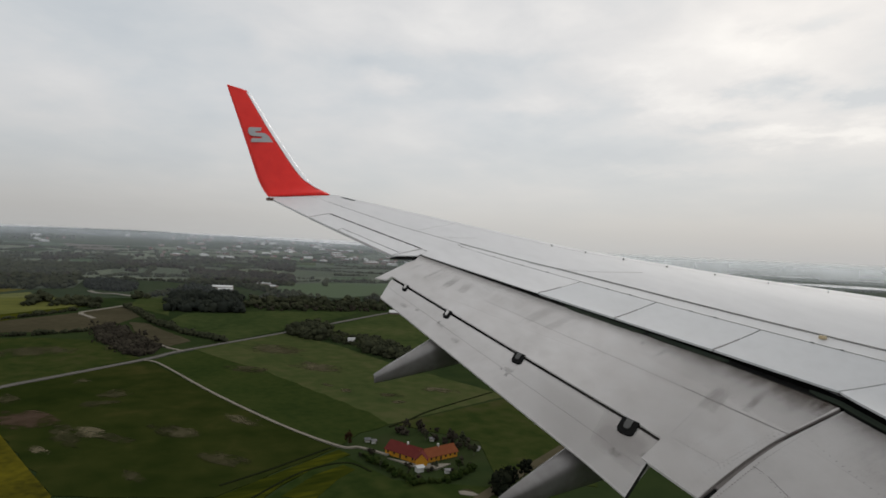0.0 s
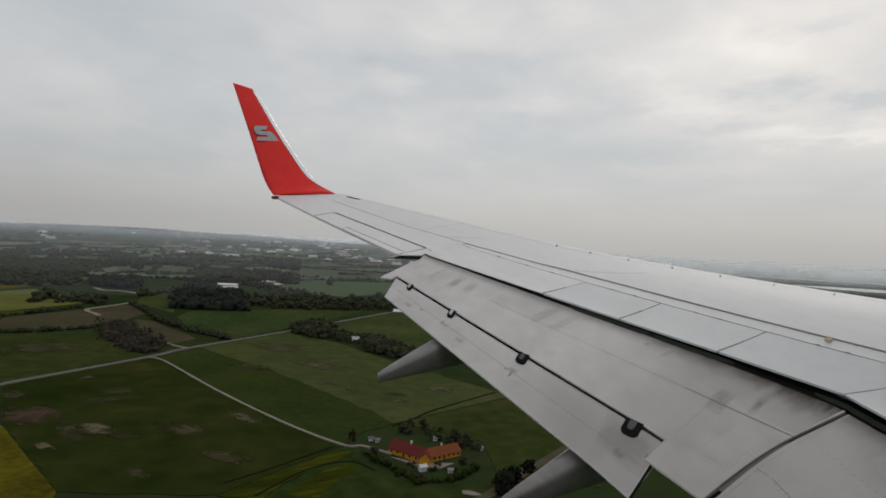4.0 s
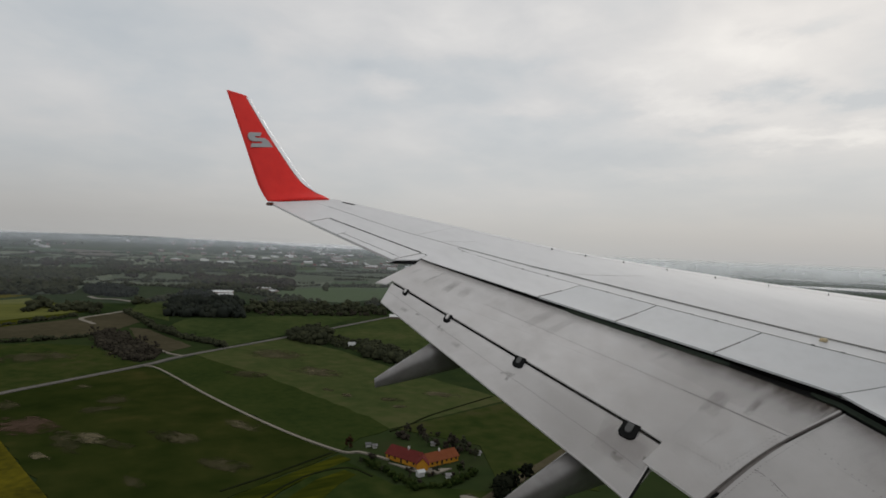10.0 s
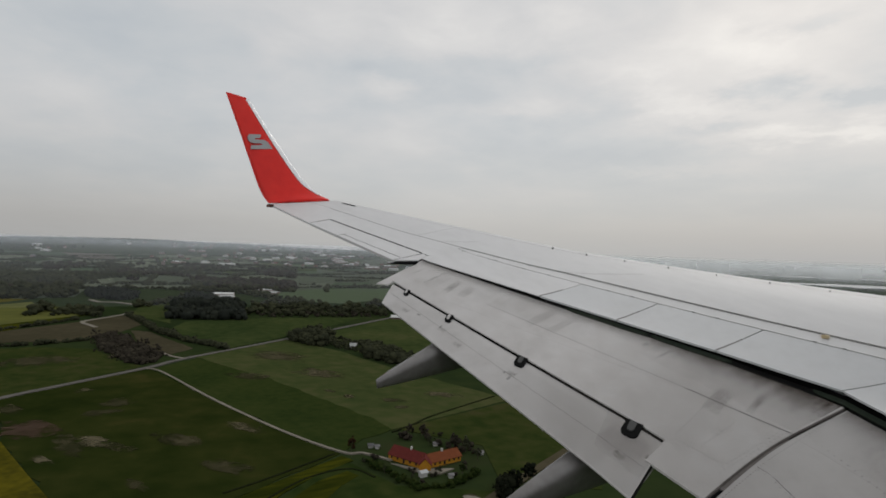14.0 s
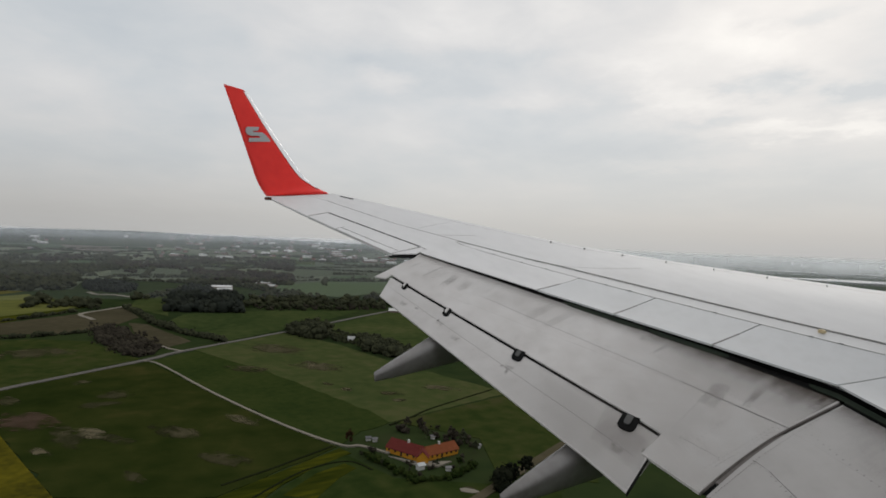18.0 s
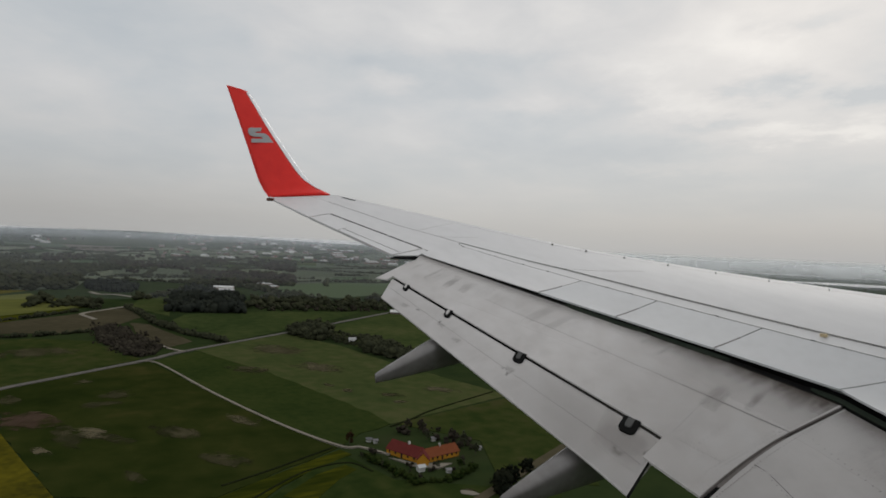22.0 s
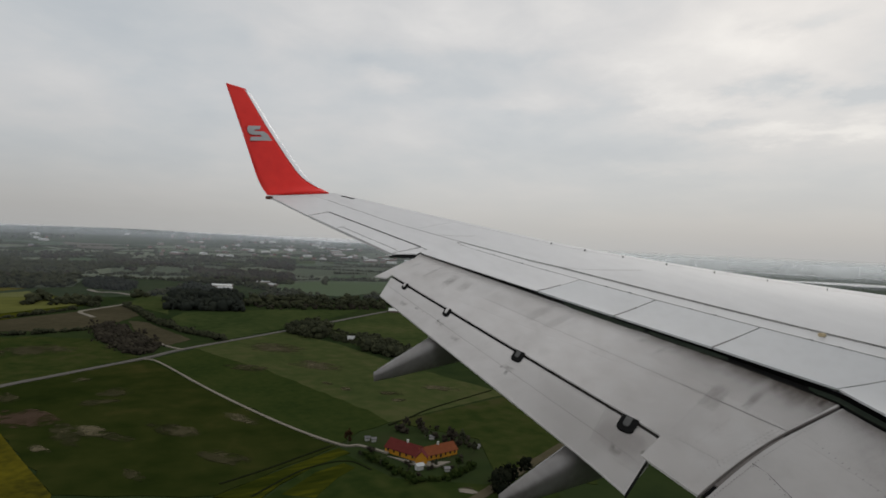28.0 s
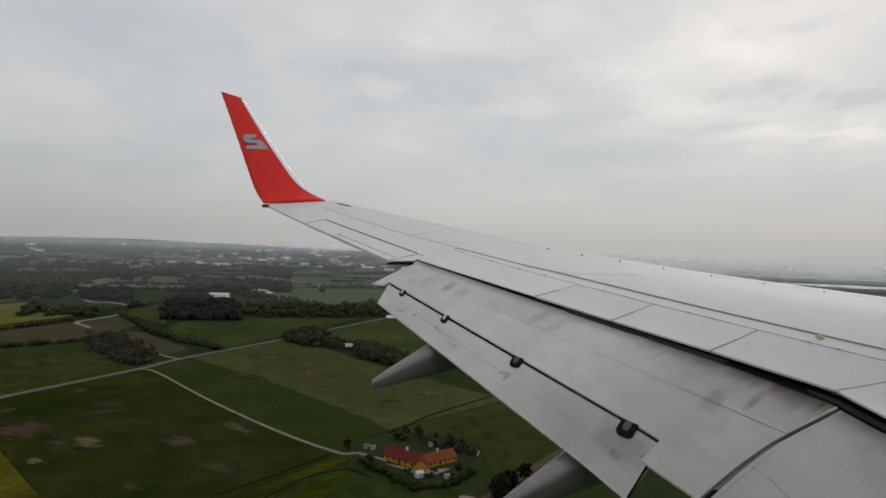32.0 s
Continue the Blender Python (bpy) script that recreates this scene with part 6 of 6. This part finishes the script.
# buildings of the first half
house(*facing((-1213, -1116), (-1198, -1084)), 9, 3.2, 7, M["pale_wall"], M["tile_red"], "white farmhouse with a bright red tiled roof", windows=8)
house(*facing((-1234, -1094), (-1229, -1074)), 9, 3.2, 7, M["brick_wall"], M["tile_red"], "farm building with a red tiled roof", windows=4)
house(*facing((-1219, -1068), (-1215, -1059)), 6, 2.6, 4, M["brick_wall"], M["slate"], "dark low farm shed", "shed")
house(*facing((-1511, -1020), (-1507, -1009)), 14, 6, 11, M["pale_wall"], M["slate"], "white village church nave", "church", windows=3)
house(*facing((-1507, -1009), (-1503, -999)), 9, 17, 20, M["pale_wall"], M["slate"], "white church tower with a pitched roof", "tower", windows=1)
for p0, p1, d in (((-1131, -908), (-1124, -894), 10), ((-1132, -882), (-1124, -864), 9), ((-1111, -866), (-1108, -849), 8), ((-1109, -835), (-1095, -807), 9)):
    house(*facing(p0, p1), d, 3, 6.5, M["brick_wall"], M["tile_orange"], "brick farm building with an orange tiled roof", windows=4, group="orange-roofed farm")
plot("yard", [(-1132, -917), (-1168, -896), (-1138, -851), (-1092, -840), (-1095, -880)], M["gravel"], 0.248, "pale paved yard of the orange farm", "yard")
hall = house(*facing((-1064, -860), (-1029, -806)), 22, 6, 8.5, M["yellow_wall"], M["pale_roof"], "long yellow hall with blue letters on its white roof", "hall", windows=0)
span_ = (Vector((-1064, -860)) - Vector((-1029, -806))).length
for text, up in (("AALBORG", 0.62), ("UNIVERSITET", 0.12)):
    cu = bpy.data.curves.new("letters", "FONT")
    cu.body, cu.size, cu.align_x, cu.extrude = text, 4.6, "CENTER", 0.05
    tmp = bpy.data.objects.new("letters", cu)
    scene.collection.objects.link(tmp)
    me = bpy.data.meshes.new_from_object(tmp.evaluated_get(bpy.context.evaluated_depsgraph_get()))
    bpy.data.objects.remove(tmp)
    me.materials.append(M["blue_letters"])
    ob = new("letters", me)
    ob.parent = hall
    slope = math.atan2(2.5, 11)
    ob.matrix_basis = Matrix.Translation((0, 11 * up + 0.3, 6.15 + 2.5 * up)) @ Matrix.Rotation(slope, 4, "X") @ Matrix.Diagonal((span_ / 62, 0.85, 1, 1))

# car park and yard
plot("car_park", [(-787, -654), (-966, -586), (-884, -411), (-816, -414), (-744, -448), (-718, -515)], M["asphalt"], 0.225, "grey asphalt car park full of parked cars", "car park", kind="structure")
plot("yard", [(-841, -430), (-818, -400), (-759, -373), (-714, -397), (-753, -450)], M["gravel"], 0.225, "pale gravel industrial yard", "yard")
for p0, p1, d, h, r, wl_, rf, lab in (((-909, -551), (-902, -535), 14, 5, 8, "pale_wall", "pale_roof", "tan gabled shed at the car park"), ((-877, -530), (-869, -511), 12, 5, 6, "pale_wall", "pale_roof", "white flat shed at the car park"),
                                 ((-835, -503), (-826, -484), 32, 7, 11, "yellow_wall", "pale_roof", "large yellow shed with a pale roof"), ((-761, -460), (-756, -443), 30, 5, 7, "pale_wall", "pale_roof", "long grey shed beside parked cars"),
                                 ((-822, -488), (-810, -461), 26, 5, 7, "brick_wall", "slate", "wide low workshop with a dark roof"), ((-838, -447), (-832, -433), 34, 5, 7.5, "brick_wall", "slate", "long dark-roofed storage hall"),
                                 ((-754, -419), (-743, -401), 10, 3.2, 5, "pale_wall", "slate", "low dark clubhouse on gravel"), ((-738, -401), (-732, -388), 9, 4, 5, "pale_wall", "pale_roof", "pale metal shed on gravel"),
                                 ((-835, -415), (-830, -402), 7, 3, 4, "slate", "slate", "dark low store by the road"), ((-723, -320), (-714, -301), 14, 4, 7, "pale_wall", "slate", "grey house among trees"),
                                 ((-1232, -333), (-1225, -304), 16, 5, 8, "pale_wall", "pale_roof", "white house standing among dark trees"), ((-243, 630), (-241, 648), 16, 5, 8, "pale_wall", "pale_roof", "white barn by the lake field"), ((-250, 656), (-248, 674), 16, 5, 8, "pale_wall", "pale_roof", "white barn by the lake field")):
    house(*facing(p0, p1), d, h, r, M[wl_], M[rf], lab, "building", windows=3)


def car(paint, colour):
    root = tagged(new("car"), "parked " + colour + " car on grey asphalt", "car", "cars in the car park")
    prof = [(-2.1, 0.35), (-2.15, 0.75), (-1.9, 0.95), (-1.5, 1.0), (-1.0, 1.42), (0.5, 1.44), (1.15, 0.98), (2.0, 0.82), (2.15, 0.55), (2.1, 0.35)]
    bm = bmesh.new()
    l0 = [bm.verts.new((x, -0.85 + 0.12 * max(0, z - 0.9) / 0.5, z)) for x, z in prof]
    l1 = [bm.verts.new((x, 0.85 - 0.12 * max(0, z - 0.9) / 0.5, z)) for x, z in prof]
    bm.faces.new(l0)
    bm.faces.new(l1[::-1])
    for i in range(len(prof)):
        j = (i + 1) % len(prof)
        bm.faces.new((l0[i], l1[i], l1[j], l0[j]))
    bmesh.ops.recalc_face_normals(bm, faces=bm.faces)
    part("body", bm, paint, root, smooth=False)
    bm = bmesh.new()
    w = 0.80
    l0 = [bm.verts.new((x, -w, z)) for x, z in ((-1.32, 1.03), (-0.95, 1.36), (0.46, 1.38), (0.98, 1.03))]
    l1 = [bm.verts.new((x, w, z)) for x, z in ((-1.32, 1.03), (-0.95, 1.36), (0.46, 1.38), (0.98, 1.03))]
    bm.faces.new(l0)
    bm.faces.new(l1[::-1])
    for i in range(4):
        j = (i + 1) % 4
        bm.faces.new((l0[i], l1[i], l1[j], l0[j]))
    bmesh.ops.recalc_face_normals(bm, faces=bm.faces)
    bmesh.ops.scale(bm, verts=bm.verts, vec=(1.03, 1.03, 1.0))
    part("windows", bm, M["dark_glass"], root, smooth=False)
    for x in (-1.35, 1.35):
        for y in (-0.78, 0.78):
            bm = bmesh.new()
            bmesh.ops.create_cone(bm, cap_ends=True, segments=10, radius1=0.32, radius2=0.32, depth=0.2, matrix=Matrix.Translation((x, y, 0.32)) @ Matrix.Rotation(math.pi / 2, 4, "X"))
            part("wheel", bm, M["tyre"], root, smooth=False)
    return root


cars = [car(m, c) for m, c in zip(CAR_PAINT, ("white", "silver", "black", "red", "blue", "orange"))]
corner, along, across = Vector((-936, -586)), Vector((-863, -435)), Vector((-795, -646))
ex, ey = along - corner, across - corner
placed = 0
for r_ in range(13):
    for c_ in range(16):
        u, v = (r_ + 0.5) / 13, (c_ + 0.5) / 16
        if rng.random() < 0.12 or 0.30 < u < 0.36 or 0.42 < v < 0.47:
            continue
        p = corner + ex * u + ey * v
        m = pose(p.x, p.y, ground_z(p.x, p.y) + 0.52, 0, 0, math.degrees(math.atan2(ex.y, ex.x)) + rng.normal() * 2)
        k = int(rng.choice(6, p=[0.3, 0.26, 0.2, 0.12, 0.08, 0.04]))
        if placed < 6:
            cars[placed].matrix_basis = m
        else:
            copy_thing(cars[k], m)
        placed += 1
# traffic standing on the roads
for p, q, k in (((-633, -156), (-536, -154), 0), ((-524, -154), (-461, -157), 2), ((-713, -164), (-638, -157), 1)):
    p, q = Vector(p), Vector(q)
    tagged(copy_thing(cars[k], pose(p.x, p.y, ground_z(p.x, p.y) + 0.64, 0, 0, math.degrees(math.atan2(q.y - p.y, q.x - p.x)))), "car standing on the grey country road", "car", "cars on the roads")


# upright see-through sheets round the eye, added for distance haze, densest at eye level
def haze_sheet(reach, stops, start=0.0, turn=360.0, tint=(0.50, 0.535, 0.58)):
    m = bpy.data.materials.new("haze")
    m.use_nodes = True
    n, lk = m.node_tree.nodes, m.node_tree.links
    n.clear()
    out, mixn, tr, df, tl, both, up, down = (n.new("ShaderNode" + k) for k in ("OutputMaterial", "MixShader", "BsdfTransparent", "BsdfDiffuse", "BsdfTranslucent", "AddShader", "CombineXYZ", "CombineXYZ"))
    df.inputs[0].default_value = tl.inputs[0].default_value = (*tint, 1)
    up.inputs[2].default_value, down.inputs[2].default_value = 1.0, -1.0      # normals set up and down so the sheets take the whole sky
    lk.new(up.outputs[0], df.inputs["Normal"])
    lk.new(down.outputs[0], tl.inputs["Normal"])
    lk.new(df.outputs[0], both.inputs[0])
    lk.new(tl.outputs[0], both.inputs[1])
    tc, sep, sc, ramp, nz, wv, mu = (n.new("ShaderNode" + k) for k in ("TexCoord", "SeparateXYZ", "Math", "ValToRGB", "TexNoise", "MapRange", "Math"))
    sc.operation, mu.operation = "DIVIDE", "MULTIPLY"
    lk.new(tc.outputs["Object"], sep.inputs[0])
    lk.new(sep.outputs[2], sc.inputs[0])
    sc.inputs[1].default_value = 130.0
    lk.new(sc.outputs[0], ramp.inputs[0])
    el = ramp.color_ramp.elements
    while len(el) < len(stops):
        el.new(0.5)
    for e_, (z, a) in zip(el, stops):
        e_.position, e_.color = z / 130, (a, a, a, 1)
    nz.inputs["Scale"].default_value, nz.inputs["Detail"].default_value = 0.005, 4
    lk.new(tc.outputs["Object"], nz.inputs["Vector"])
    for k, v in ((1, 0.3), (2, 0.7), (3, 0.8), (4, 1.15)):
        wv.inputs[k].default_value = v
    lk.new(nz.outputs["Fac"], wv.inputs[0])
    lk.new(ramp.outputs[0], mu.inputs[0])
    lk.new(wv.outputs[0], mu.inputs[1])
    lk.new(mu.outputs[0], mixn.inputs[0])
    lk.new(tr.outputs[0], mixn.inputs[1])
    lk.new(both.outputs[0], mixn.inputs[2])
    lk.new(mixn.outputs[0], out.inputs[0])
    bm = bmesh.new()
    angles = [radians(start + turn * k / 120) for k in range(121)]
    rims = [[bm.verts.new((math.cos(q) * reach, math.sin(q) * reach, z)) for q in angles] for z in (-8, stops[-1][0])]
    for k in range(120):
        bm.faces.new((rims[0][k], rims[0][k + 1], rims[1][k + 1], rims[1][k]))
    bank = thing("haze_sheet", bm, m, "thin pale sheet standing in for haze over distant farmland", "haze", kind="stuff", smooth=True)
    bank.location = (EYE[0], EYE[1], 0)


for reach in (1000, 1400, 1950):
    haze_sheet(reach, ((0, 0.030), (92, 0.030), (97, 0.0)))
# heights over which the far sheets thicken, by the slant under the eye in degrees
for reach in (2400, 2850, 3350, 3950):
    haze_sheet(reach, [(max(0.0, EYE[2] - reach * math.tan(radians(d))), a) for d, a in ((2.0, 0.025), (1.0, 0.05), (0.5, 0.09), (0.2, 0.15), (0.0, 0.20), (-0.1, 0.08), (-0.22, 0.0))], 135, 225)
# thicker haze sheets added over the fjord
haze_sheet(2250, ((0, 0.12), (60, 0.16), (80, 0.14), (95, 0.0)), 70, 65, (0.48, 0.51, 0.535))
haze_sheet(3150, ((0, 0.16), (40, 0.24), (80, 0.24), (95, 0.0)), 70, 65, (0.50, 0.53, 0.545))
haze_sheet(4140, ((0, 0.42), (24, 0.5), (40, 0.70), (58, 0.90), (70, 0.96), (86, 0.97), (94, 0.5), (108, 0.0)), 70, 65, (0.495, 0.52, 0.525))
